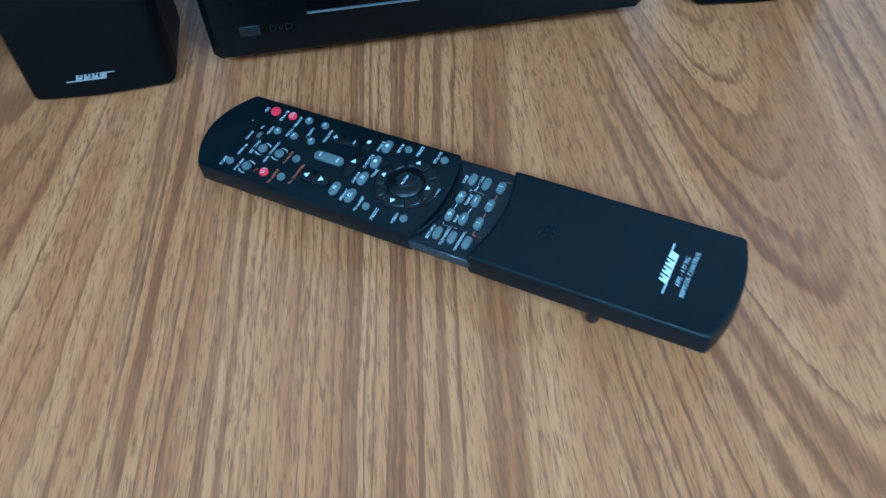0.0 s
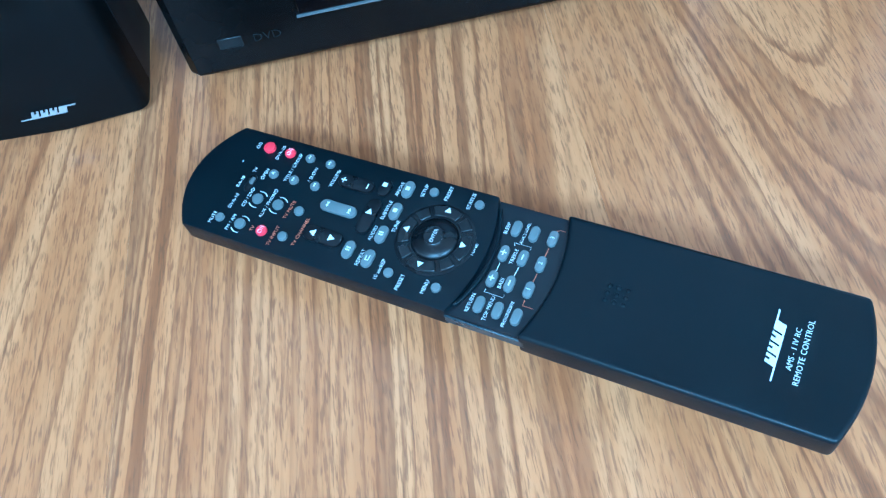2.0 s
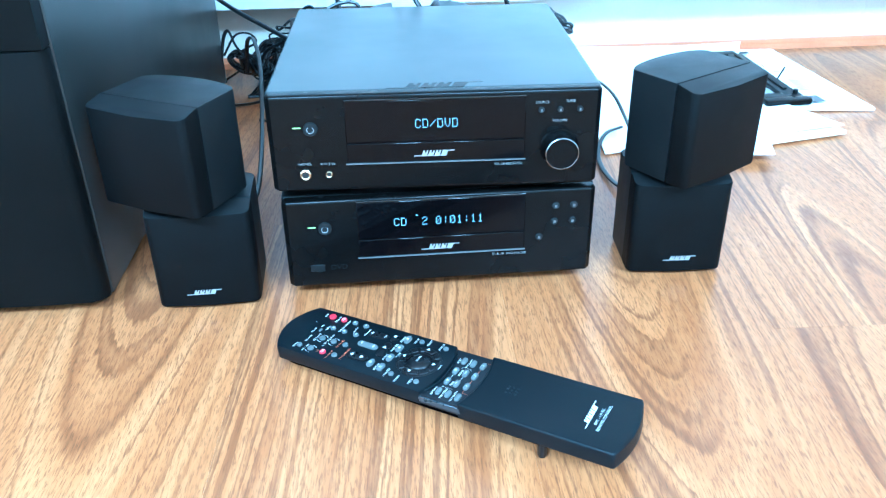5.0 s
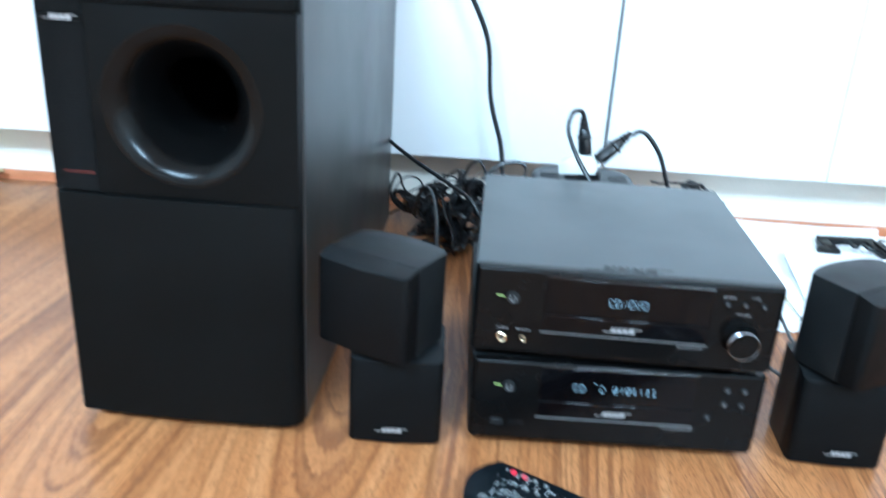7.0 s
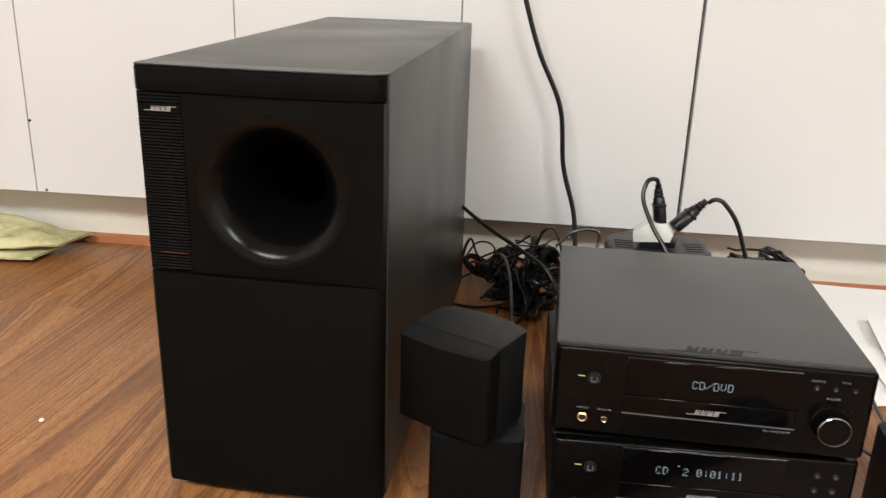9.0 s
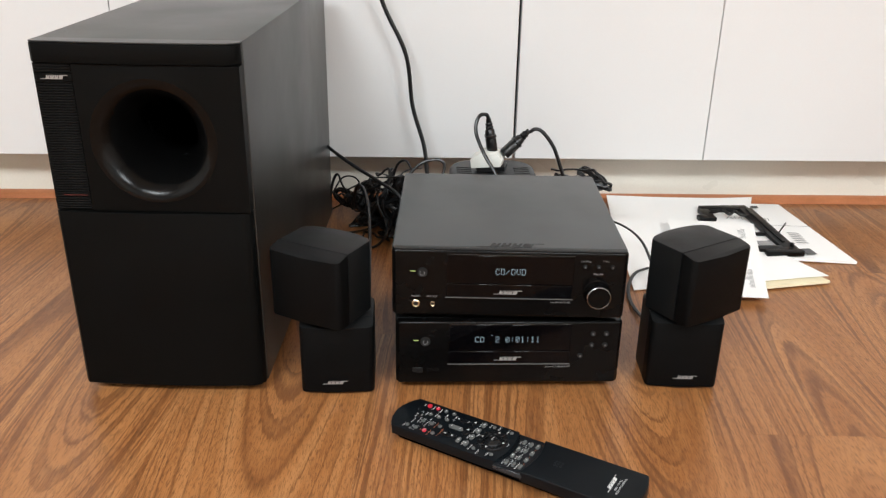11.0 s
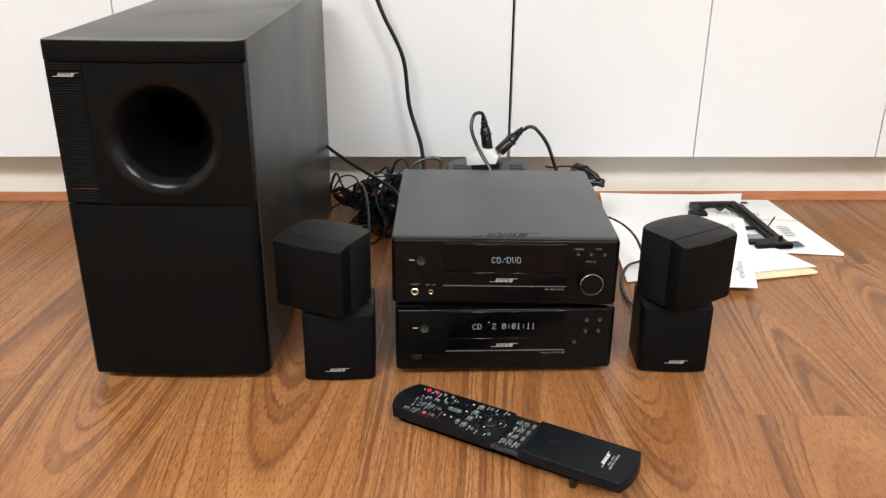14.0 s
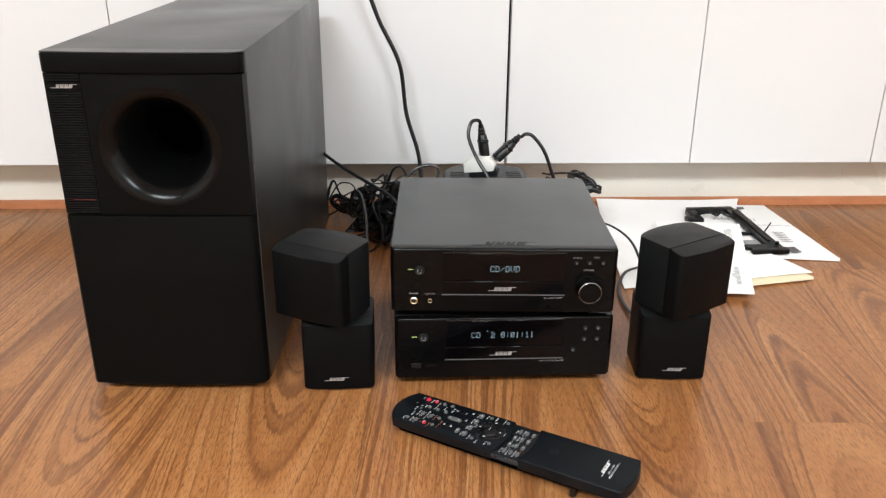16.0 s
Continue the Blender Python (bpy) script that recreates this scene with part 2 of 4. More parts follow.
M_VFD = glow("display_glow", (0.72, 0.9, 0.98), 0.42)
M_LAMP = glow("lamp_diffuser", (1.0, 0.96, 0.9), 4.0)


def towel_material():
    k = Mat("towel", (0.5, 0.5, 0.16), 0.9)
    big, mid = k.noise(24, 4), k.noise(110, 4)
    base = k.ramp(big, [(0.35, (0.44, 0.41, 0.17)), (0.5, (0.57, 0.53, 0.26)), (0.68, (0.67, 0.63, 0.39))])
    k.link(k.mix(k.ramp(mid, [(0.42, (0, 0, 0)), (0.62, (0.6,) * 3)]), base, (0.66, 0.63, 0.42)), k.p.inputs["Base Color"])
    k.bump(k.noise(520, 3), 0.9, 0.002)
    return k.m


M_TOWEL = towel_material()

# ---------------- mesh helpers ----------------


def link_mesh(name, bm, material, smooth=True):
    me = bpy.data.meshes.new(name)
    bmesh.ops.recalc_face_normals(bm, faces=bm.faces)
    bm.to_mesh(me)
    bm.free()
    me.materials.append(material)
    if smooth:
        me.shade_smooth()
        me.set_sharp_from_angle(angle=radians(38))
    return new(name, me)


def part(name, bm, material, parent, label="", at=None):
    ob = link_mesh(name, bm, material)
    ob.parent = parent
    if at is not None:
        ob.matrix_local = at
    if label:
        tagged(ob, label)
    return ob


def share(name, me, parent, at):
    ob = new(name, me)
    ob.parent = parent
    ob.matrix_local = at
    return ob


def thing(name, at, label, category, group="", kind=""):
    e = new(name)
    e.empty_display_size = 0.02
    e.matrix_world = at
    return tagged(e, label, category, group, kind)


def soften(bm, width, segments=2, sharp=30, pick=None):
    if width <= 0:
        return bm
    edges = [e for e in bm.edges if len(e.link_faces) == 2 and e.calc_face_angle(0) > radians(sharp) and (pick is None or pick(e))]
    bmesh.ops.bevel(bm, geom=edges, offset=width, segments=segments, profile=0.6, affect="EDGES", clamp_overlap=True)
    return bm


def box(x0, x1, y0, y1, z0, z1, bevel=0.0, segments=2):
    bm = bmesh.new()
    bmesh.ops.create_cube(bm, size=1, matrix=Matrix.Translation(((x0 + x1) / 2, (y0 + y1) / 2, (z0 + z1) / 2)) @ Matrix.Diagonal((x1 - x0, y1 - y0, z1 - z0, 1)))
    return soften(bm, bevel, segments)


def prism(outline, z0, z1, bevel=0.0, segments=2, sharp=30):
    bm = bmesh.new()
    low = [bm.verts.new((x, y, z0)) for x, y in outline]
    top = [bm.verts.new((x, y, z1)) for x, y in outline]
    n = len(outline)
    bm.faces.new(low[::-1])
    bm.faces.new(top)
    for i in range(n):
        bm.faces.new((low[i], low[(i + 1) % n], top[(i + 1) % n], top[i]))
    bmesh.ops.recalc_face_normals(bm, faces=bm.faces)
    return soften(bm, bevel, segments, sharp)


def lathe(profile, steps=32, caps=True):
    """Turns (radius, height) pairs about z."""
    bm = bmesh.new()
    rings = []
    for r, h in profile:
        if r < 1e-6:
            rings.append([bm.verts.new((0, 0, h))])
        else:
            rings.append([bm.verts.new((r * math.cos(2 * math.pi * i / steps), r * math.sin(2 * math.pi * i / steps), h)) for i in range(steps)])
    for a, b in zip(rings, rings[1:]):
        for i in range(steps):
            j = (i + 1) % steps
            if len(a) == 1 and len(b) == 1:
                continue
            if len(a) == 1:
                bm.faces.new((a[0], b[i], b[j]))
            elif len(b) == 1:
                bm.faces.new((a[i], a[j], b[0]))
            else:
                bm.faces.new((a[i], a[j], b[j], b[i]))
    return bm


def smooth_line(points, per=8):
    pts = [Vector(p) for p in points]
    pts = [pts[0] * 2 - pts[1], *pts, pts[-1] * 2 - pts[-2]]
    out = []
    for a, b, c, d in zip(pts, pts[1:], pts[2:], pts[3:]):
        for s in range(per):
            t = s / per
            out.append(0.5 * ((2 * b) + (c - a) * t + (2 * a - 5 * b + 4 * c - d) * t * t + (3 * b - a - 3 * c + d) * t ** 3))
    return out + [pts[-2]]


def tube(points, radius, sides=8, per=8, flat=1.0, bm=None):
    """A cable along the points; flat below 1 makes it a ribbon."""
    line = smooth_line(points, per) if per else [Vector(p) for p in points]
    bm = bm or bmesh.new()
    side, rings = None, []
    for i, p in enumerate(line):
        ahead = (line[min(i + 1, len(line) - 1)] - line[max(i - 1, 0)]).normalized()
        if side is None:
            side = ahead.cross(Vector((0.13, 0.31, 0.94))).normalized()
        side = (side - ahead * side.dot(ahead)).normalized()
        up = ahead.cross(side)
        rings.append([bm.verts.new(p + radius * (math.cos(2 * math.pi * k / sides) * side + flat * math.sin(2 * math.pi * k / sides) * up)) for k in range(sides)])
    for a, b in zip(rings, rings[1:]):
        for k in range(sides):
            bm.faces.new((a[k], a[(k + 1) % sides], b[(k + 1) % sides], b[k]))
    bm.faces.new(rings[0][::-1])
    bm.faces.new(rings[-1])
    return bm


def capsule(length, width, steps=8):
    """Outline of a long rounded key along y."""
    r, h = width / 2, max(0.0, length / 2 - width / 2)
    out = [(r * math.cos(math.pi * i / steps), h + r * math.sin(math.pi * i / steps)) for i in range(steps + 1)]
    return out + [(-x, -y) for x, y in out]


def letters(text, size, material, parent, at, name="printed_word", thick=0.00012, align="CENTER"):
    cu = bpy.data.curves.new("words", "FONT")
    cu.body, cu.size, cu.align_x, cu.align_y, cu.extrude, cu.resolution_u, cu.offset = text, size, align, "CENTER", thick / 2, 2, -size * 0.014
    tmp = new("words", cu)
    me = bpy.data.meshes.new_from_object(tmp.evaluated_get(bpy.context.evaluated_depsgraph_get()))
    bpy.data.objects.remove(tmp)
    bpy.data.curves.remove(cu)
    me.name = name
    me.materials.clear()
    me.materials.append(material)
    ob = new(name, me)
    ob.parent = parent
    ob.matrix_local = at
    return ob


def emblem(width, material, parent, at, thick=0.0004, name="emblem"):
    """A slanted four-block emblem with a long foot and a long head line, in plain shapes."""
    w, h = width, width * 0.155
    lo, top, bar = -h / 2, h / 2, -h * 0.36
    line = [(-w / 2, lo), (w * 0.34, lo), (w * 0.34, h * 0.36), (w / 2, h * 0.36), (w / 2, top), (w * 0.2, top)]
    for i in (3, 2, 1):
        x = -w * 0.3 + i * w * 0.165
        line += [(x, top), (x, bar), (x - w * 0.034, bar), (x - w * 0.034, top)]
        line += [(x - w * 0.075, top), (x - w * 0.075, h * 0.12), (x - w * 0.115, h * 0.12), (x - w * 0.115, top)]
    line += [(-w * 0.3, top), (-w * 0.3, bar), (-w / 2, bar)]
    bm = prism([(x + 0.35 * y, y) for x, y in line], 0, thick)
    return part(name, bm, material, parent, at=at)


DOTS = {"C": "01110 10001 10000 10000 10000 10001 01110", "D": "11110 10001 10001 10001 10001 10001 11110",
        "/": "00000 00001 00010 00100 01000 10000 00000", "V": "10001 10001 10001 10001 10001 01010 00100",
        "2": "01110 10001 00001 00110 01000 10000 11111", "0": "01110 10001 10011 10101 11001 10001 01110",
        "1": "00100 01100 00100 00100 00100 00100 01110", ":": "00000 00100 00100 00000 00100 00100 00000", " ": "00000 " * 7}


def dot_text(text, width, height, parent, at):
    """Dot-matrix figures of a fluorescent display."""
    bm = bmesh.new()
    pitch, dx = width / len(text), width / len(text) / 6.4
    dy = height / 7
    for i, ch in enumerate(text):
        for row, bits in enumerate(DOTS[ch].split()):
            for col, bit in enumerate(bits):
                if bit == "1":
                    x, y = -width / 2 + i * pitch + (col + 0.6) * dx, height / 2 - (row + 0.5) * dy
                    v = [bm.verts.new((x + sx * dx * 0.39, y + sy * dy * 0.35, 0)) for sx, sy in ((-1, -1), (1, -1), (1, 1), (-1, 1))]
                    bm.faces.new(v)
    return part("display_figures", bm, M_VFD, parent, "pale blue dot-matrix figures", at)


FRONT = Matrix.Rotation(radians(90), 4, "X")  # text plane facing -y


def front_at(x, y, z):
    return Matrix.Translation((x, y, z)) @ FRONT


# ---------------- the room ----------------
SLOPE = 0.034
WALL_TURN = math.atan(SLOPE)
WALL = Matrix.Translation((0, 0.565, 0)) @ Matrix.Rotation(WALL_TURN, 4, "Z")

floor = tagged(link_mesh("floor", box(-2.6, 2.6, -4.6, 0.75, -0.06, -0.012), M_SUBFLOOR), "orange-brown oak laminate floor of long boards", "floor", kind="structure")
ceiling = tagged(link_mesh("ceiling", box(-2.7, 2.7, -4.7, 0.9, 2.5, 2.56), M_CEIL), "plain white ceiling", "ceiling", kind="structure")
for nm, b in (("wall_south", (-2.7, 2.7, -4.7, -4.6)), ("wall_west", (-2.7, -2.6, -4.6, 0.9)), ("wall_east", (2.6, 2.7, -4.6, 0.9)), ("wall_north", (-2.7, 2.7, 0.9, 1.0))):
    tagged(link_mesh(nm, box(*b, -0.06, 2.5), M_WALL), "plain beige painted wall", "wall", kind="structure")
for x, y in ((-1.15, -2.4), (1.35, -2.7)):
    lamp = thing("ceiling_light", pose(x, y, 2.5), "long white ceiling light panel", "ceiling light", "ceiling lights")
    part("housing", box(-0.63, 0.63, -0.33, 0.33, -0.045, 0.0, 0.005), M_CEIL, lamp)
    part("diffuser", box(-0.6, 0.6, -0.3, 0.3, -0.05, -0.0455, 0.001), M_LAMP, lamp)

# cabinet front: plinth, floor trim and a row of tall doors
tagged(link_mesh("plinth", box(-2.62, 2.62, 0.066, 0.086, -0.01, 0.125), M_PLINTH), "cream painted plinth under the cabinet doors", "plinth", kind="structure").matrix_world = WALL
bm = prism([(0.053, 0.0), (0.066, 0.0), (0.066, 0.0125), (0.059, 0.0118), (0.054, 0.008)], -2.6, 2.6)
bm.transform(Matrix(((0, 0, 1, 0), (1, 0, 0, 0), (0, 1, 0, 0), (0, 0, 0, 1))))
tagged(link_mesh("baseboard", bm, M_TRIM), "thin orange wood trim along the floor edge", "baseboard", kind="structure").matrix_world = WALL
carcass = tagged(link_mesh("cabinet_carcass", box(-2.62, 2.62, 0.024, 0.3, 0.0995, 2.5), M_CARCASS), "dark inside of the built-in cabinet", "cabinet", kind="structure")
carcass.matrix_world = WALL
EDGES = [-2.5, -2.185, -1.87, -1.55, -1.235, -0.918, -0.594, -0.278, 0.037, 0.353, 0.668, 0.983, 1.298, 1.613, 1.93, 2.245, 2.56]
for a, b in zip(EDGES, EDGES[1:]):
    la = 0.002 if abs(a - 0.037) < 0.01 else 0.00045
    lb = 0.002 if abs(b - 0.037) < 0.01 else 0.00045
    d = thing("cabinet_door", WALL @ pose((a + b) / 2, 0, 0.0945), "tall flat white laminate cabinet door, closed", "cabinet door", "row of cabinet doors")
    part("panel", box(-(b - a) / 2 + la, (b - a) / 2 - lb, 0.0, 0.018, 0.0, 2.35, 0.0008, 1), M_DOOR, d)

for x, z in ((-0.9155, 0.204), (-0.902, 0.0985)):
    tagged(link_mesh("door_screw", lathe([(0, 0.0), (0.0022, 0.0), (0.0016, 0.0016), (0, 0.002)], 10), M_CARCASS), "tiny dark screw head on the cabinet door", "screw").matrix_world = WALL @ pose(x, 0, z, 90, 0, 0)

# ---------------- subwoofer ----------------


def ring_panel(bm, cx, cz, r0, x0, x1, z0, z1, back, outer, inner, end):
    """A rectangular panel facing -y with a round opening."""
    angs = [2 * math.pi * i / 72 for i in range(72)] + [math.atan2(z - cz, x - cx) % (2 * math.pi) for x in (x0, x1) for z in (z0, z1)]
    rings = []
    for a in sorted(angs):
        c, q = math.cos(a), math.sin(a)
        far = min((x1 - cx) / c if c > 1e-9 else 9, (x0 - cx) / c if c < -1e-9 else 9, (z1 - cz) / q if q > 1e-9 else 9, (z0 - cz) / q if q < -1e-9 else 9)
        rings.append([bm.verts.new(p) for p in ((cx + far * c, back, cz + far * q), (cx + far * c, outer, cz + far * q), (cx + r0 * c, inner, cz + r0 * q), (cx + r0 * 0.985 * c, end, cz + r0 * 0.985 * q))])
    for a, b in zip(rings, rings[1:] + rings[:1]):
        for i in range(3):
            bm.faces.new((a[i], a[i + 1], b[i + 1], b[i]))


def subwoofer():
    w, d, h = 0.0955, 0.521, 0.3575
    s = thing("subwoofer", pose(-0.3535, -0.012, 0.010, 0.55, 0, 0.0), "tall black vinyl bass box with a round port", "subwoofer")
    cx, cz, r0 = 0.0095, 0.266, 0.0595
    shell = box(-w, w, 0.016, d, 0.0, h, 0.0018)
    bmesh.ops.delete(shell, geom=[f for f in shell.faces if max(v.co.y for v in f.verts) < 0.0162], context="FACES")
    ring_panel(shell, cx, cz, r0, -w + 0.0015, w - 0.0015, 0.0015, h - 0.0015, 0.02, 0.0162, 0.0162, 0.02)
    part("cabinet", shell, M_VINYL, s, "black vinyl-wrapped box")
    edge = [(-w + 0.001, 0.0155), (-w + 0.001, 0.004), (-w + 0.004, 0.0012)]
    edge += [(-w * 0.5, -0.0015), (0, -0.0025), (w * 0.5, -0.0015)]
    edge += [(w - 0.012, 0.0005), (w - 0.005, 0.004), (w - 0.001, 0.0095), (w - 0.001, 0.0155)]
    part("top_strip", prism(edge, 0.338, 0.3560, 0.0012, 2, 40), M_FASCIA, s, "black plastic strip")
    part("top_edge", prism([(x, y if y < 0.015 else 0.0185) for x, y in edge], 0.3562, 0.3577, 0.0006, 1, 40), M_VINYL, s)
    part("lower_panel", prism(edge, 0.001, 0.1955, 0.0014, 2, 40), M_FASCIA, s, "plain black lower grille panel")
    bm = bmesh.new()
    ring_panel(bm, cx, cz, r0, -0.058, w - 0.0012, 0.1965, 0.3372, 0.0155, 0.0012, -0.0004, 0.0155)
    part("port_panel", bm, M_FASCIA, s)
    prof = [(0.0598, 0.0002), (0.0594, -0.0006)]
    prof += [(0.0592 - 0.0265 * i / 20, -0.0006 + 0.032 * (i / 20) ** 2.2) for i in range(1, 21)]
    prof += [(0.0318, 0.0345), (0.0312, 0.039), (0.0308, 0.05), (0.0307, 0.08), (0.0307, 0.3), (0.0, 0.3)]
    bm = lathe(prof, 64)
    bm.transform(Matrix.Translation((cx, 0.0, cz)) @ Matrix.Rotation(radians(-90), 4, "X"))
    part("port_flare", bm, M_PORT, s, "smooth flared black port")
    part("grille_backing", box(-w + 0.0015, -0.0585, 0.004, 0.0155, 0.1965, 0.3372), M_FASCIA, s)
    rib = box(-0.0163, 0.0176, -0.0006, 0.0026, -0.00068, 0.00068, 0.0003, 1)
    first = part("rib", rib, M_RIB, s, at=pose(-0.0768, 0.0028, 0.1985))
    for i in range(1, 56):
        z = 0.1985 + i * 0.00249
        if not 0.3215 < z < 0.329:
            share("rib", first.data, s, pose(-0.0768, 0.0028, z))
    plate = part("badge_plate", box(-0.0165, 0.0165, -0.001, 0.0015, -0.0036, 0.0036, 0.0004, 1), M_FASCIA, s, at=pose(-0.0745, 0.0020, 0.3252))
    emblem(0.024, M_SILVER, plate, front_at(0, -0.0011, 0), name="badge")
    part("red_mark", box(-0.0115, 0.0115, -0.0003, 0.0003, -0.0004, 0.0004), M_RED_PRINT, s, "small red line of print", pose(-0.0725, 0.0009, 0.2122))
    for x in (-0.08, 0.08):
        for y in (0.03, 0.5):
            low = -0.010 - 0.0096 * y
            part("foot", lathe([(0.0, low), (0.007, low), (0.008, low + 0.002), (0.008, 0.001), (0, 0.001)], 16), M_RUBBER, s, at=pose(x, y, 0))
    return s


subwoofer()

# ---------------- cube speakers ----------------


def cube(host, z0, z1, w, at, names):
    """One speaker cube: a front grille cap and a shell with a bowed back."""
    g, r = 0.019, 0.006
    cap = [(-w, g)] + [(-w + r - r * math.cos(q), 0.0015 + r - r * math.sin(q)) for q in [math.pi / 2 * i / 5 for i in range(6)]]
    cap += [(0, -0.0008)] + [(-x, y) for x, y in reversed(cap)]
    bm = prism(cap, z0, z1)
    for v in bm.verts:
        v.co.z += (-0.0042 if v.co.z > (z0 + z1) / 2 else 0.0008) * (1 - v.co.y / g)
    soften(bm, 0.0018, 2, 60, lambda e: min(v.co.y for v in e.verts) < g - 0.001 and abs(e.verts[0].co.z - e.verts[1].co.z) < 0.006)
    cap_mesh = part(names[0], bm, M_GRILLE, host, "black cloth-like front grille", at).data
    cap_mesh.materials.append(M_CUBE)
    for f in cap_mesh.polygons:
        f.material_index = 1 if f.normal.z > 0.75 else 0
    body = [(-w + 0.0003, g + 0.0017), (w - 0.0003, g + 0.0017), (w - 0.0006, 0.06)]
    body += [((w - 0.0006) * math.cos(q), 0.06 + 0.0135 * math.sin(q)) for q in [math.pi * i / 16 for i in range(1, 16)]] + [(-w + 0.0006, 0.06)]
    bm = prism(body, z0, z1)
    soften(bm, 0.0016, 2, 60, lambda e: max(v.co.y for v in e.verts) > g + 0.001 and abs(e.verts[0].co.z - e.verts[1].co.z) < 1e-5)
    part(names[1], bm, M_CUBE, host, "satin black plastic shell", at)
    part("seam", box(-w + 0.0022, w - 0.0022, g - 0.002, g + 0.004, z0 + 0.0022, z1 - 0.0022), M_GRILLE, host, at=at)


def speaker(x, y, turn, ux, uy, uturn, badge_x, label):
    s = thing("cube_speaker", pose(x, y, 0, 0, 0, turn), label, "speaker", "pair of cube speakers")
    swung = pose(x, y, 0, 0, 0, turn).inverted() @ pose(ux, uy, 0, 0, 0, uturn)
    cube(s, 0.0025, 0.0845, 0.0385, pose(0, 0, 0), ("grille", "shell"))
    emblem(0.025, M_SILVER, s, front_at(badge_x, -0.0009, 0.0165), name="badge")
    part("foot_pad", box(-0.03, 0.03, 0.008, 0.055, 0.0, 0.003), M_RUBBER, s)
    part("swivel_joint", lathe([(0, 0), (0.012, 0), (0.012, 0.0045), (0, 0.0045)], 20), M_RUBBER, s, at=swung @ pose(0, 0.033, 0.084))
    cube(s, 0.0875, 0.1652, 0.0425, swung, ("upper_grille", "upper_shell"))
    return s


speaker(-0.182, -0.009, 3, -0.2132, -0.0129, -26, -0.0025, "black double-cube speaker, upper cube swung away from the receiver")
speaker(0.188, 0.016, -1, 0.2142, 0.0138, 33, 0.0025, "black double-cube speaker standing beside the white papers")

# ---------------- receiver and disc player ----------------


def unit(name, at, label, category, height, depth, texts):
    """A small hi-fi box, its origin at the middle of the front's lower edge."""
    u = thing(name, at, label, category)
    w = 0.1185
    part("case", box(-w - 0.0008, w + 0.0008, 0.010, depth, 0.0, height, 0.0022, 3), texts["case"], u, "painted metal case")
    face = [(-w - 0.0002, 0.011), (-w - 0.0002, 0.0035), (-w + 0.0035, 0.0), (w - 0.0035, 0.0), (w + 0.0002, 0.0035), (w + 0.0002, 0.011)]
    bm = prism(face, 0.0012, height + 0.0003, 0.0032, 4, 60)
    part("front_panel", bm, M_PANEL, u, "glossy black front")
    zw = texts["window"]
    part("display_window", box(-0.0635, 0.0645, -0.0012, 0.004, zw + 0.0165, zw + 0.0475, 0.0006, 1), M_GLOSS, u, "dark glossy display window")
    part("window_edge", tube([(-0.0635, -0.0007, zw + 0.0479), (0.0645, -0.0007, zw + 0.0479)], 0.0008, 10, 0), M_EDGE, u, "glossy rounded upper edge")
    part("tray_door", box(-0.0635, 0.0645, -0.0012, 0.004, zw + 0.0012, zw + 0.0158, 0.0006, 1), M_GLOSS, u, "dark glossy flap under the display")
    part("window_rail", box(-0.0645, 0.0652, -0.0014, 0.003, zw - 0.0001, zw + 0.0004), M_RAIL, u, "thin silver line")
    emblem(0.028, M_SILVER, u, front_at(-0.001, -0.0013, zw + 0.0072), name="badge")
    letters(texts["model"], 0.0028, M_DULL, u, front_at(0.053, -0.0002, zw - 0.0035), align="CENTER")
    zp = texts["power"]
    k = part("power_button", lathe([(0, 0.0024), (0.0045, 0.0022), (0.0052, 0.0012), (0.0052, -0.001)], 24), M_BUTTON_DARK, u, "round dark power button", front_at(-0.088, -0.0001, zp))
    bm = tube([(0.0024 * math.sin(a), 0.0024 * math.cos(a), 0.0026) for a in [0.7 + i * 0.35 for i in range(15)]], 0.00022, 5, 0)
    part("power_sign", bm, M_PRINT, k)
    part("power_light", box(-0.1005, -0.0948, -0.0004, 0.001, zp + 0.0005, zp + 0.0013), M_LED, u, "small lit green lamp")
    for x in (-0.09, 0.09):
        for y in (0.03, depth - 0.03):
            part("foot", lathe([(0, -0.0075), (0.008, -0.0075), (0.009, -0.006), (0.009, 0.001), (0, 0.001)], 16), M_RUBBER, u, at=pose(x, y, 0))
    return u


def small_button(u, x, z, r=0.0024):
    return part("button", lathe([(0, 0.0016), (r * 0.8, 0.0015), (r, 0.0009), (r, -0.001)], 16), M_BUTTON_DARK, u, "tiny round button", front_at(x, -0.0001, z))


player = unit("disc_player", pose(-0.002, 0.0045, 0.0105, 0, 0, 2.6), "black disc player under the receiver, its display lit", "disc player", 0.0745, 0.262, {"window": 0.0245, "power": 0.052, "model": "DVA-18  DVD PLAYER", "case": M_CUBE})
dot_text("CD  2 0:01:11", 0.069, 0.0070, player, front_at(-0.0015, -0.00135, 0.0545))
part("display_mark", box(-0.0006, 0.0006, -0.0002, 0.0, -0.0005, 0.0005), M_VFD, player, "tiny lit sign", pose(-0.0185, -0.0013, 0.0595))
for x, z in ((0.088, 0.0608), (0.102, 0.0608), (0.0875, 0.0475), (0.1015, 0.0475), (0.076, 0.0345)):
    b = small_button(player, x, z, 0.0029)
    part("button_mark", box(-0.0009, 0.0009, -0.0011, 0.0011, 0.0016, 0.0018), M_FAINT, b)
letters("DVD", 0.0062, M_DIM, player, front_at(-0.0795, -0.0002, 0.0175))
part("disc_mark", box(-0.1015, -0.0905, -0.0003, 0.001, 0.0145, 0.0205, 0.0004, 1), M_DIM, player, "dim embossed disc sign")

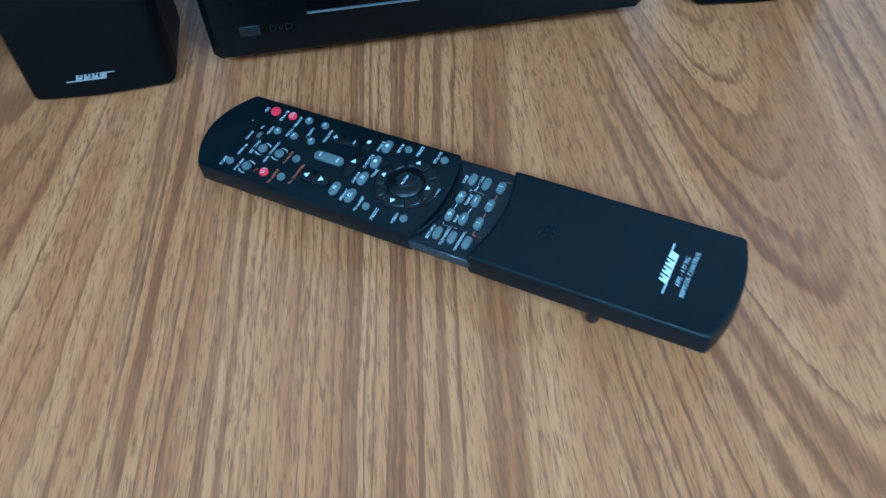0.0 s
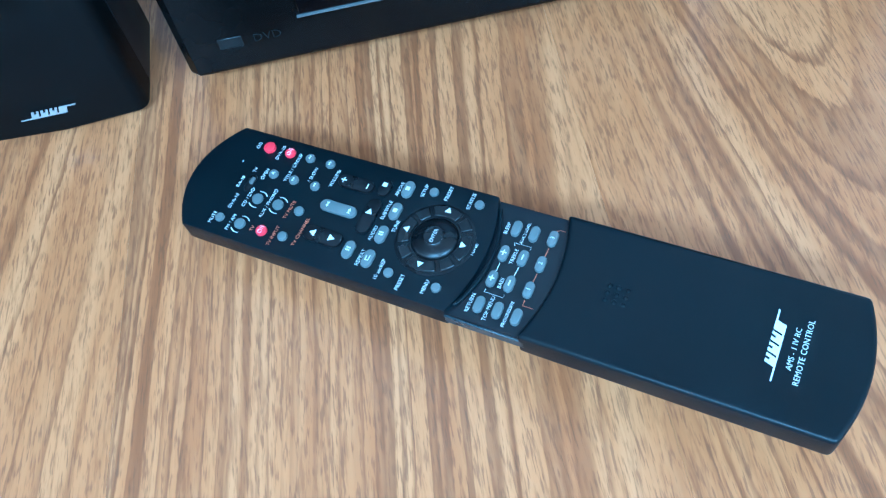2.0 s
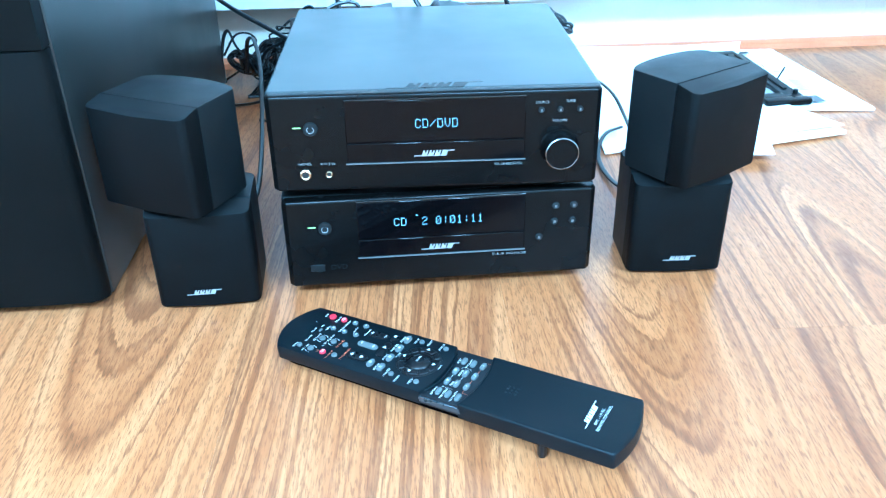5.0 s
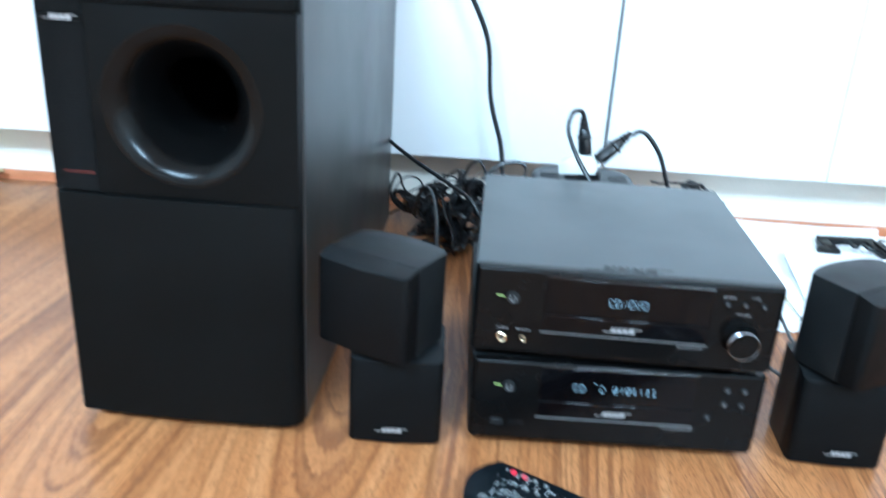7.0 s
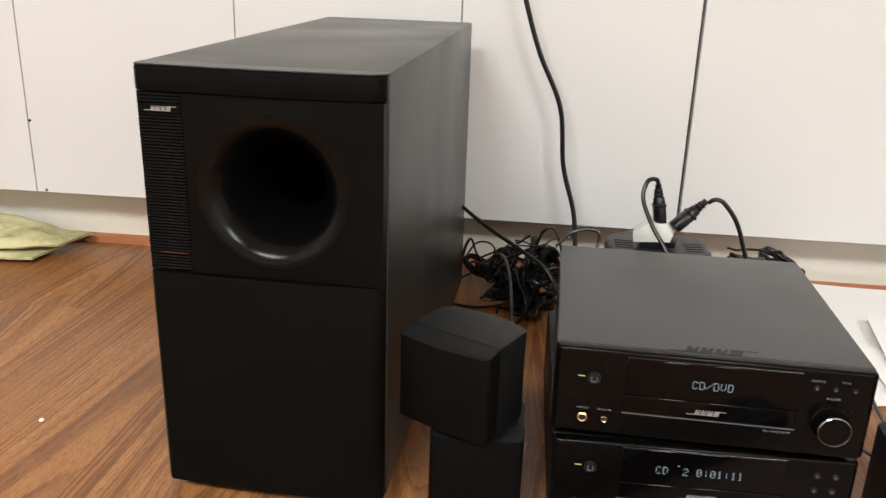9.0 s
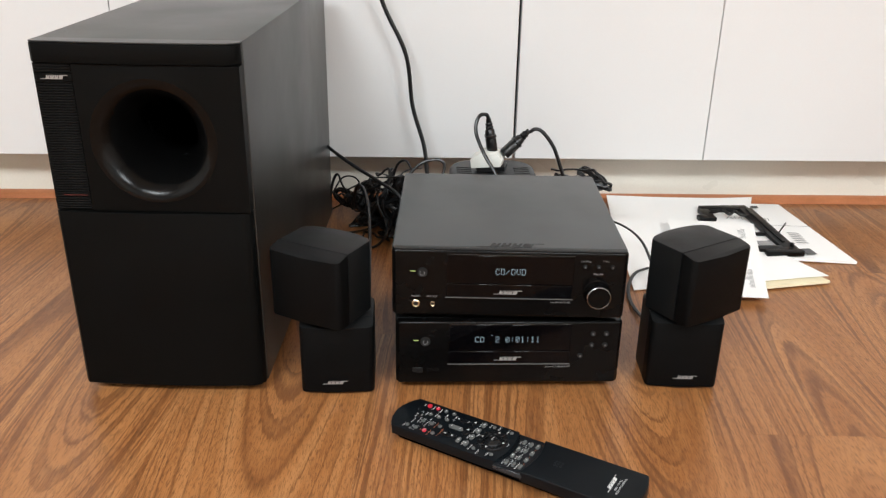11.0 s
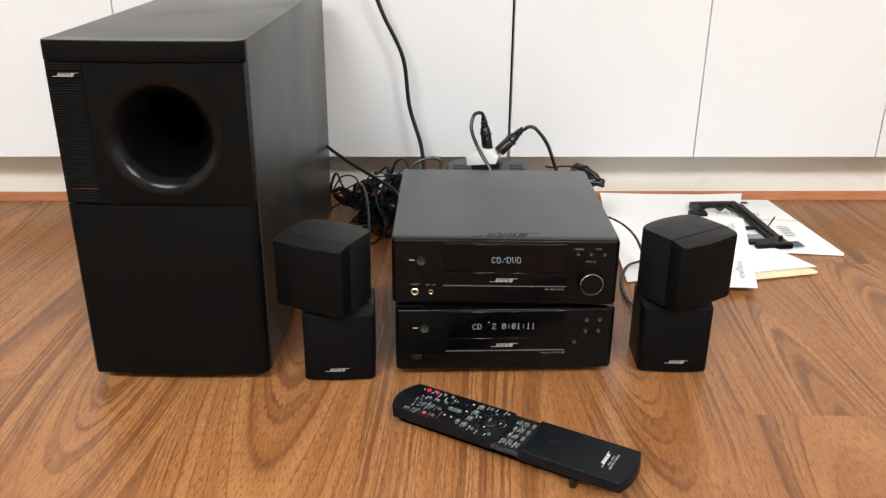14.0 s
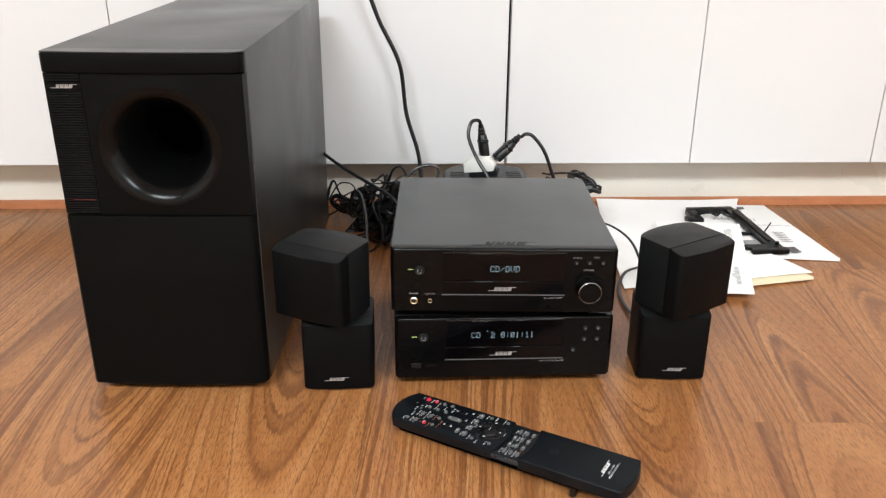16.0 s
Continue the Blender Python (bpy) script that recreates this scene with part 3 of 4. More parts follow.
receiver = unit("receiver", pose(-0.0055, 0.0, 0.0925), "black receiver on top of the player, its display lit", "receiver", 0.0738, 0.252, {"window": 0.022, "power": 0.0497, "model": "RA-18 RECEIVER", "case": M_METAL})
dot_text("CD/DVD", 0.0315, 0.0070, receiver, front_at(0.0015, -0.00135, 0.052))
for x in (0.0755, 0.089, 0.103):
    b = small_button(receiver, x, 0.0592, 0.0022)
    part("button_mark", box(-0.0006, 0.0006, -0.0012, 0.0008, 0.0016, 0.0018), M_FAINT, b)
letters("SOURCE", 0.0026, M_DULL, receiver, front_at(0.076, -0.0002, 0.0645))
letters("TUNE", 0.0026, M_DULL, receiver, front_at(0.096, -0.0002, 0.065))
letters("VOLUME", 0.0028, M_DULL, receiver, front_at(0.089, -0.0002, 0.0508))
letters("PHONES", 0.0026, M_DULL, receiver, front_at(-0.0945, -0.0002, 0.0228))
letters("AUX 2 IN", 0.0026, M_DULL, receiver, front_at(-0.078, -0.0002, 0.0226))
for nm, x, r in (("headphone_socket", -0.0945, 0.0041), ("input_socket", -0.0775, 0.0026)):
    sk = part(nm, lathe([(r * 0.62, -0.002), (r * 0.62, 0.0010), (r * 0.8, 0.0014), (r, 0.0008), (r, -0.001)], 24), M_GOLD, receiver, "gold-ringed socket", front_at(x, -0.0001, 0.0145))
    part("socket_hole", lathe([(0, 0.0002), (r * 0.66, 0.0002)], 20), M_HOLE, sk)
knob = part("volume_knob", lathe([(0.0142, -0.001), (0.0142, 0.0010), (0.0134, 0.0018), (0.0126, 0.004), (0.0124, 0.0125), (0.0121, 0.013)], 40), M_PANEL, receiver, "large black volume knob", front_at(0.0895, -0.0001, 0.0305))
part("knob_ring", lathe([(0.0121, 0.013), (0.0121, 0.0139), (0.0115, 0.0144), (0.0112, 0.014)], 40), M_CHROME, knob, "bright chrome ring")
part("knob_face", lathe([(0.0112, 0.014), (0.0108, 0.0134), (0.0, 0.0131)], 40), M_PANEL, knob)
emblem(0.066, M_PANEL, receiver, pose(0.001, 0.0165, 0.0737), 0.0002, "engraved_emblem")

# ---------------- remote control ----------------
AX = Vector((0.8381, -0.5434, 0.0482)).normalized()
AY = Vector((0.541, 0.8392, 0.0559))
AY = (AY - AX * AX.dot(AY)).normalized()
AZ = AX.cross(AY)
REMOTE = Matrix((AX, AY, AZ)).transposed().to_4x4()
REMOTE.translation = Vector((-0.1085, -0.065, 0.0205))
MM = 0.001


def arc(u_edge, u_mid, v0, v1, steps=14):
    """Points across the remote from v0 to v1 along a shallow arc, in mm."""
    half = max(abs(v0), abs(v1))
    return [((u_edge + (u_mid - u_edge) * (1 - (v / half) ** 2)) * MM, v * MM) for v in [v0 + (v1 - v0) * i / steps for i in range(steps + 1)]]


def remote_control():
    r = thing("remote_control", REMOTE, "long black slide-cover remote lying on the floor", "remote control")
    W = 25.0
    bm = prism(arc(3, -5, W - 1.2, -W + 1.2) + arc(208, 209, -W + 1.2, W - 1.2), -0.0185, -0.0075)
    for v in bm.verts:
        if v.co.z < -0.018:
            v.co.x, v.co.y = 0.1 + (v.co.x - 0.1) * 0.955, v.co.y * 0.8
    part("lower_shell", soften(bm, 0.002, 2, 40), M_SHELL, r)
    part("keypad_plate", prism(arc(2.5, -7.5, W, -W) + arc(117, 122, -W, W), -0.0105, 0.0, 0.0011, 2, 40), M_REMOTE, r, "black upper keypad plate")
    part("slide_tray", prism(arc(114, 119, W - 0.5, -W + 0.5) + arc(160, 161, -W + 0.5, W - 0.5), -0.0098, -0.0022, 0.0006, 2, 40), M_REMOTE_TRAY, r, "dark tray under the slid cover")
    part("slide_rail", box(0.1165, 0.1462, -0.0253, -0.0243, -0.0078, -0.0034, 0.0003, 1), M_RAIL_GREY, r, "grey rail along the edge of the tray")
    part("tray_lip", prism(arc(118.2, 123.2, W - 4, -W + 4) + arc(119.6, 124.6, -W + 4, W - 4), -0.0025, -0.0009, 0.0003, 1, 40), M_REMOTE, r)
    part("slide_cover", prism(arc(143.5, 148.2, W + 0.3, -W - 0.3) + arc(243.8, 249, -W - 0.3, W + 0.3), -0.0118, 0.0004, 0.0018, 3, 40), M_REMOTE, r, "plain black slide cover, pulled open")
    part("foot", lathe([(0, -0.0295), (0.0025, -0.0295), (0.003, -0.028), (0.003, -0.017), (0, -0.017)], 12), M_RUBBER, r, at=pose(0.196, -0.016, 0.0007))
    TXT = Matrix.Rotation(radians(90), 4, "Z")

    def word(text, u, v, size=2.1, mat=M_WHITE, z=0.0):
        letters(text, size * MM, mat, r, Matrix.Translation((u * MM, v * MM, z + 0.0001)) @ TXT)

    keys = {}

    def key(u, v, mat, long=0.0, wide=3.9, h=1.3, along="v", z=0.0, name="button", label=""):
        sig = (mat.name, long, wide, h)
        m = Matrix.Translation((u * MM, v * MM, z)) @ (Matrix.Identity(4) if along == "v" else TXT)
        if sig not in keys:
            out = capsule(long * MM, wide * MM, 8) if long else [(wide / 2 * MM * math.cos(math.pi * i / 10), wide / 2 * MM * math.sin(math.pi * i / 10)) for i in range(20)]
            keys[sig] = part(name, prism(out, -0.0004, h * MM, 0.0005, 2, 50), mat, r, label, m)
            return keys[sig]
        ob = share(name, keys[sig].data, r, m)
        if label:
            tagged(ob, label)
        return ob

    def mark(kind, u, v, z, s=1.0, mat=M_WHITE, turn=0):
        """Small signs on keys, portrait way up."""
        shapes = {"up": [[(-1, -0.8), (1, -0.8), (0, 0.9)]], "stop": [[(-0.9, -0.9), (0.9, -0.9), (0.9, 0.9), (-0.9, 0.9)]],
                  "minus": [[(-1, -0.2), (1, -0.2), (1, 0.2), (-1, 0.2)]],
                  "plus": [[(-1, -0.2), (1, -0.2), (1, 0.2), (-1, 0.2)], [(-0.2, 0.2), (0.2, 0.2), (0.2, 1), (-0.2, 1)], [(-0.2, -1), (0.2, -1), (0.2, -0.2), (-0.2, -0.2)]],
                  "pause": [[(-0.7, -0.8), (-0.2, -0.8), (-0.2, 0.8), (-0.7, 0.8)], [(0.2, -0.8), (0.7, -0.8), (0.7, 0.8), (0.2, 0.8)]],
                  "skip": [[(-1.2, -0.7), (0, 0), (-1.2, 0.7)], [(0, -0.7), (1.2, 0), (0, 0.7)]],
                  "bar": [[(-0.25, -0.9), (0.25, -0.9), (0.25, 0.9), (-0.25, 0.9)]],
                  "loop": [[(-1.1, -0.7), (1.1, -0.7), (1.1, -0.4), (-1.1, -0.4)], [(-1.1, 0.4), (0.6, 0.4), (0.6, 0.7), (-1.1, 0.7)], [(-1.1, -0.4), (-0.8, -0.4), (-0.8, 0.4), (-1.1, 0.4)]]}
        b = bmesh.new()
        for poly in shapes[kind]:
            b.faces.new([b.verts.new((x * s * MM, y * s * MM, 0)) for x, y in poly])
        return part("key_sign", b, mat, r, at=Matrix.Translation((u * MM, v * MM, z * MM + 0.00012)) @ TXT @ Matrix.Rotation(radians(turn), 4, "Z"))

    top = 1.3
    # four columns of small round keys at the head
    key(19.0, 18, M_KEY_RED, wide=5.0, h=1.5, label="red power button")
    key(28.8, 18.2, M_KEY_RED, wide=4.4, label="red power button")
    word("O/I", 28.8, 18.2, 2.6, M_WHITE, top * MM)
    for u in (38.3, 47.7):
        key(u, 18.3, M_KEY)
        mark("skip", u, 18.3, top, 0.75, turn=180 if u < 40 else 0)
    for u in (27.4, 37.0, 46.8):
        key(u, 7.0, M_KEY)
    mark("up", 27.4, 7.0, top, 0.8)
    mark("skip", 37.0, 7.0, top, 0.75)
    mark("skip", 46.8, 7.0, top, 0.75, turn=180)
    for u, v in ((27.3, -5.4), (36.8, -5.3), (26.5, -17.7)):
        key(u, v, M_KEY, wide=4.4)
        for s in (-1, 1):
            b = tube([((3.7 * math.cos(a) * s) * MM, 3.7 * math.sin(a) * s * MM, 0.0001) for a in [0.7 + 0.2 * i for i in range(7)]], 0.0002, 4, 0, 0.4)
            part("key_ring", b, M_WHITE, r, at=Matrix.Translation((u * MM, v * MM, 0)))
    key(46.5, -5.2, M_KEY)
    key(16.9, -17.7, M_KEY, wide=3.6)
    key(36.6, -17.7, M_KEY_RED, wide=4.4, label="red television power button")
    word("O/I", 36.6, -17.7, 2.6, M_WHITE, top * MM)
    key(46.0, -17.3, M_KEY)
    key(20.0, 0.4, M_KEY_BLACK, long=8.0, wide=3.4, h=0.5, name="slide_switch")
    key(20.6, 1.4, M_KEY, long=3.4, wide=1.6, h=1.3, name="switch_lever")
    key(62.2, 13.0, M_KEY_BLACK, long=15.5, wide=5.6, h=1.2, along="u", name="volume_rocker")
    mark("plus", 57.0, 13.0, 1.2, 1.2)
    mark("minus", 67.5, 13.0, 1.2, 1.2)
    key(61.0, 0.6, M_KEY, long=15.6, wide=4.8, h=1.4, along="u", name="skip_rocker")
    mark("skip", 56.4, 0.6, 1.4, 1.0, turn=180)
    mark("skip", 66.0, 0.6, 1.4, 1.0)
    key(61.2, -12.3, M_KEY_BLACK, long=16.5, wide=6.4, h=1.4, along="u", name="channel_rocker")
    mark("up", 56.9, -12.3, 1.4, 1.5)
    mark("up", 65.2, -12.3, 1.4, 1.5, turn=180)
    key(74.2, 14.6, M_KEY_BLACK, long=7.5, wide=4.6, h=1.2, name="stop_key")
    mark("stop", 73.8, 15.8, 1.2, 1.0)
    key(73.9, 1.2, M_KEY_BLACK, long=15.5, wide=5.4, h=1.3, name="play_key")
    mark("up", 73.6, 3.0, 1.3, 1.4, turn=-90)
    for u, v, sg in ((83.1, 16.8, "stop"), (82.8, 6.4, "stop"), (82.3, -4.4, "pause"), (73.4, -14.2, "pause"), (82.2, -15.2, "loop")):
        key(u, v, M_KEY, long=7.4, wide=4.0, h=1.4)
        mark(sg, u, v, 1.4, 1.1 if sg != "stop" else 0.9)
    for u, v in ((93.1, 18.8), (111.7, 18.8), (110.8, -17.8), (91.9, -17.9)):
        key(u, v, M_KEY, wide=3.6)
    # navigation ring
    cu, cv = 102.0, 0.3
    b = lathe([(0.0150, -0.0003), (0.0150, 0.0003), (0.0146, 0.0005), (0.0090, 0.0005), (0.0087, -0.0003)], 48)
    part("ring_well", b, M_KEY_BLACK, r, at=pose(cu * MM, cv * MM, 0))
    for i in range(8):
        a0, a1 = (-26, 26) if i % 2 == 0 else (-12, 12)
        base = 45 * i
        n = 8
        out = [(13.9 * MM * math.cos(radians(base + a0 + (a1 - a0) * j / n)), 13.9 * MM * math.sin(radians(base + a0 + (a1 - a0) * j / n))) for j in range(n + 1)]
        out += [(9.6 * MM * math.cos(radians(base + a1 - (a1 - a0) * j / n)), 9.6 * MM * math.sin(radians(base + a1 - (a1 - a0) * j / n))) for j in range(n + 1)]
        part("ring_key", prism(out, 0.0, 0.0012 if i % 2 == 0 else 0.0009, 0.0003, 1, 50), M_KEY_BLACK, r, at=pose(cu * MM, cv * MM, 0.0002))
    dome = [(8.7 * MM * math.cos(radians(a)), 3.2 * MM * math.sin(radians(a))) for a in range(-10, 66, 8)] + [(0.0038, 0.0031), (0.0036, 0.0028), (0.0, 0.0028)]
    part("centre_key", lathe(dome, 40), M_KEY_BLACK, r, "domed black centre key", pose(cu * MM, cv * MM, 0))
    letters("ENTER", 1.9 * MM, M_WHITE, r, Matrix.Translation((cu * MM, cv * MM, 0.0029)) @ TXT)
    mark("up", 102.2, 12.6, 1.5, 1.3, turn=-90)
    mark("up", 90.4, 0.5, 1.5, 1.3)
    mark("up", 113.3, 0.5, 1.5, 1.3, turn=180)
    mark("up", 101.6, -11.6, 1.5, 1.3, turn=90)
    # keys in the tray
    zt = -0.0022
    for u, v in ((127.7, 14.7), (134.6, 14.5), (127.3, 3.7), (134.4, 4.0), (127.3, -7.1), (133.9, -7.0), (127.0, -17.8), (133.9, -17.8), (140.9, -18.0), (141.5, 14.7), (141.2, 3.8), (141.0, -7.0)):
        key(u, v, M_KEY, long=6.4, wide=3.3, h=1.5, z=zt)
    for text, u, v in (("3", 141.5, 14.7), ("2", 141.2, 3.8), ("1", 141.0, -7.0)):
        word(text, u, v, 2.4, M_WHITE, zt + 0.0015)
    for sg, u, v in (("plus", 127.3, 3.7), ("minus", 134.4, 4.0), ("plus", 127.3, -7.1), ("minus", 133.9, -7.0)):
        mark(sg, u, v, 1.5 - 2.2, 1.1)
    # lettering
    for text, u, v in (("DVA-18", 24.4, 17.4), ("TITLE / GROUP", 33.4, 12.6), ("OPEN", 23.6, 6.2), ("/ SLOW", 43.0, 12.0), ("VOLUME", 52.5, 13.0), ("TV", 18.6, 6.8), ("RA-18", 15.6, 0.0), ("DVA-18", 17.8, -9.0), ("CD / DVD", 22.8, -5.6), ("AUX / PHONO", 32.4, -5.6), ("MUTE", 13.6, -18.3), ("FM / AM", 22.2, -18.0), ("ANGLE", 79.6, 16.4), ("SETUP", 89.2, 18.6), ("PRESET", 98.6, 20.2), ("STATUS", 108.0, 19.6), ("SUBTITLE", 79.0, 6.2), ("TUNE", 85.6, 0.8), ("AUDIO", 78.6, -4.6), ("REPEAT", 78.9, -15.4), ("10 secREP", 88.0, -17.6), ("PRESET", 97.4, -19.8), ("MENU", 106.8, -18.6), ("TUNE", 117.2, 0.8)):
        word(text, u, v)
    for text, u, v in (("TV", 32.2, -17.8), ("TV INPUT", 42.0, -18.0), ("TV MUTE", 42.2, -5.6), ("TV CHANNEL", 51.6, -13.0)):
        word(text, u, v, 2.1, M_ORANGE)
    for text, u, v, s in (("SLEEP", 124.3, 14.2, 2.0), ("AUX 2 LEVEL", 131.3, 14.2, 1.6), ("TREBLE", 131.0, 4.0, 2.0), ("BASS", 130.8, -7.4, 2.0), ("RETURN", 123.6, -17.8, 2.0), ("TOP MENU", 130.5, -17.8, 2.0), ("PROGRESSIVE", 137.5, -17.6, 1.7)):
        word(text, u, v, s, M_WHITE, zt)
    word("O/I", 13.6, 18.0, 2.4)
    # bracket lines round the tone keys and thin guide lines
    for pts, m2 in (([(129.6, 8.2), (129.0, 9.4), (135.5, 9.4), (135.5, 8.2)], M_WHITE), ([(126.6, -11.2), (126.6, -12.4), (133.6, -12.4), (133.6, -11.2)], M_WHITE), ([(127.3, 0.0), (127.3, -3.4)], M_WHITE), ([(134.2, 0.4), (134.0, -3.3)], M_WHITE), ([(141.4, 11.0), (141.3, 7.5)], M_ORANGE), ([(141.2, 0.2), (141.1, -3.4)], M_ORANGE), ([(141.0, -10.7), (141.0, -13.0), (145.0, -13.0)], M_ORANGE), ([(141.5, 18.4), (142.5, 19.2), (144.5, 19.2)], M_ORANGE)):
        part("guide_line", tube([(a * MM, c * MM, 0.0) for a, c in pts], 0.00013, 4, 0, 0.4), m2, r, at=pose(0, 0, zt + 0.00008))
    # grip dots and printing on the cover
    zc = 0.0004
    dot = lathe([(0, 0.0007), (0.0006, 0.0005), (0.001, -0.0001)], 10)
    d0 = part("grip_dot", dot, M_REMOTE, r, at=pose(0.1665, 0.0027, zc))
    for i in range(3):
        for j in range(3):
            if i or j:
                share("grip_dot", d0.data, r, pose(0.1665 + 0.0031 * i, 0.0027 - 0.0028 * j, zc))
    emblem(0.0235, M_WHITE, r, Matrix.Translation((0.2205, -0.0004, zc)) @ TXT @ Matrix.Diagonal((1, 0.95, 1, 1)), 0.0001, "printed_emblem")
    word("AMS - 1 IV RC", 226.0, 0.0, 2.5, M_WHITE, zc)
    word("REMOTE CONTROL", 229.0, -0.2, 2.6, M_WHITE, zc)
    part("sensor_mark", lathe([(0, 0.0002), (0.0004, 0.0001)], 8), M_WHITE, r, at=pose(0.011, 0.009, 0))
    return r


remote_control()

# ---------------- papers and bracket by the wall ----------------


def sheet(name, corners, z, material, label, category, thick=0.0012, curl=0.0, lift=(0, 0, 0, 0), n=14):
    """A paper sheet from four corners, softly waved."""
    bm = bmesh.new()
    c = [Vector((x, y, z)) for x, y in corners]
    top, low = [], []
    for i in range(n + 1):
        for j in range(n + 1):
            s, t = i / n, j / n
            p = (1 - s) * (1 - t) * c[0] + s * (1 - t) * c[1] + s * t * c[2] + (1 - s) * t * c[3]
            p.z += (1 - t) * ((1 - s) * lift[0] + s * lift[1]) + t ** 5 * (s * lift[2] + (1 - s) * lift[3])
            w = curl * (noise.noise(Vector((p.x * 9, p.y * 9, z * 900))) + 0.6) if curl else 0
            edge = max(abs(2 * s - 1), abs(2 * t - 1)) ** 4
            p = p + Vector((0, 0, max(0, w) * (0.3 + edge)))
            top.append(bm.verts.new(p + Vector((0, 0, thick))))
            low.append(bm.verts.new(p))
    m = n + 1
    for i in range(n):
        for j in range(n):
            a = i * m + j
            bm.faces.new((top[a], top[a + m], top[a + m + 1], top[a + 1]))
            bm.faces.new((low[a], low[a + 1], low[a + m + 1], low[a + m]))
    rim = [j for j in range(m)] + [i * m + n for i in range(1, m)] + [n * m + j for j in range(n - 1, -1, -1)] + [i * m for i in range(n - 1, 0, -1)]
    for a, b in zip(rim, rim[1:] + rim[:1]):
        bm.faces.new((top[a], low[a], low[b], top[b]))
    e = thing(name, pose(0, 0, 0), label, category)
    part("page", bm, material, e)
    return e


sheet("large_paper", [(0.186, 0.262), (0.34, 0.30), (0.46, 0.617), (0.205, 0.608)], 0.0008, M_PAPER, "large white paper sheet spread on the floor", "paper", 0.001, 0.003, (0, 0, 0.014, 0.014))
booklet = sheet("booklet_cover", [(0.365, 0.38), (0.536, 0.369), (0.505, 0.61), (0.36, 0.60)], 0.004, M_PAPER, "white printed booklet lying by the plinth", "booklet", 0.004, 0.0, (0, -0.003, 0.0, 0.004))
sheet("cream_envelope", [(0.26, 0.247), (0.466, 0.297), (0.43, 0.36), (0.25, 0.36)], 0.0025, M_CREAM, "cream paper folder under the white sheets", "folder", 0.004, 0.0)
sheet("white_leaflet", [(0.25, 0.262), (0.467, 0.307), (0.425, 0.39), (0.25, 0.42)], 0.0072, M_PAPER, "white folded leaflet lying on the papers", "leaflet", 0.001, 0.002)
manual = sheet("printed_sheet", [(0.255, 0.236), (0.356, 0.228), (0.42, 0.487), (0.285, 0.5)], 0.0168, M_PAPER, "white sheet printed with small tables, lying over the bracket", "paper", 0.0008, 0.0, (-0.0075, -0.0065, 0, 0))
rng = random.Random(4)
for k in range(22):
    f = 0.12 + 0.016 * k if k < 14 else 0.9 - 0.018 * (k - 14)
    x, y, z = 0.345 + 0.062 * f, 0.228 + 0.259 * f, 0.0104 + 0.0065 * f + 0.00075
    size = rng.uniform(0.0025, 0.006)
    part("print_line", box(-size, size, -0.0007, 0.0007, 0, 0.0003), M_GREY_INK, manual, at=pose(x - 0.004 - size, y, z, 1.4, 0, -6))
part("heading", box(-0.03, 0.03, -0.004, 0.004, 0, 0.0003), M_INK, booklet, "bold black heading", pose(0.43, 0.585, 0.0115, 0, 0, -2))
letters("AM     III", 0.02, M_GREY_INK, booklet, pose(0.425, 0.528, 0.0108, 0, 0, -6))
part("rule_line", box(-0.05, 0.05, -0.0006, 0.0006, 0, 0.0002), M_GREY_INK, booklet, at=pose(0.47, 0.50, 0.0104, 0, 0, -4))
part("small_picture", box(-0.008, 0.008, -0.011, 0.011, 0, 0.0003), M_DARK_INK, booklet, "small dark printed picture", pose(0.474, 0.396, 0.0088, 0, 0, 8))
for k in range(6):
    part("print_line", box(-0.009, 0.009, -0.0012, 0.0012, 0, 0.0002), M_GREY_INK, booklet, at=pose(0.478, 0.43 + 0.008 * k, 0.0093, 0, 0, -6))

bracket = thing("speaker_bracket", Matrix.Translation((0.403, 0.481, 0.0092)) @ pose(0, 0, 0, 1.0, 0, 5), "black plastic mounting bracket lying on the papers", "bracket")
part("side_bar", box(0.024, 0.046, -0.087, 0.0783, 0.0, 0.007, 0.002), M_FRAME, bracket)
part("rail", box(0.031, 0.036, -0.0696, 0.0696, 0.007, 0.0095, 0.001), M_FRAME, bracket)
part("side_bar", box(-0.048, -0.03, 0.0348, 0.0783, 0.0, 0.007, 0.002), M_FRAME, bracket)
part("cross_bar", box(-0.042, 0.04, 0.0748, 0.0922, 0.0, 0.0072, 0.002), M_FRAME, bracket)
part("cross_bar", box(-0.012, 0.048, -0.0914, -0.0766, 0.0, 0.0068, 0.002), M_FRAME, bracket)
part("cross_bar", box(-0.004, 0.026, -0.0261, -0.0209, 0.0, 0.005, 0.001), M_FRAME, bracket)
part("base_plate", box(0.0, 0.026, -0.0766, -0.0478, 0.0, 0.0015, 0.0005), M_GREY_INK, bracket, "grey inner plate")
part("clip", box(-0.06, -0.044, 0.0313, 0.0487, 0.0, 0.008, 0.002), M_FRAME, bracket)
part("clip", box(-0.008, 0.05, -0.1079, -0.0948, 0.0, 0.009, 0.003), M_PORT, bracket, "shiny black clip")
part("hook", tube([(-0.034, 0.058, 0.006), (-0.022, 0.052, 0.012), (-0.014, 0.056, 0.013), (-0.006, 0.045, 0.009), (0.004, 0.05, 0.012), (0.012, 0.042, 0.009), (0.026, 0.044, 0.006)], 0.0026, 6), M_FRAME, bracket)
part("bolt", lathe([(0, 0.0), (0.003, 0.0), (0.003, 0.006), (0, 0.007)], 12), M_FRAME, bracket, at=pose(0.04, -0.083, 0.006))
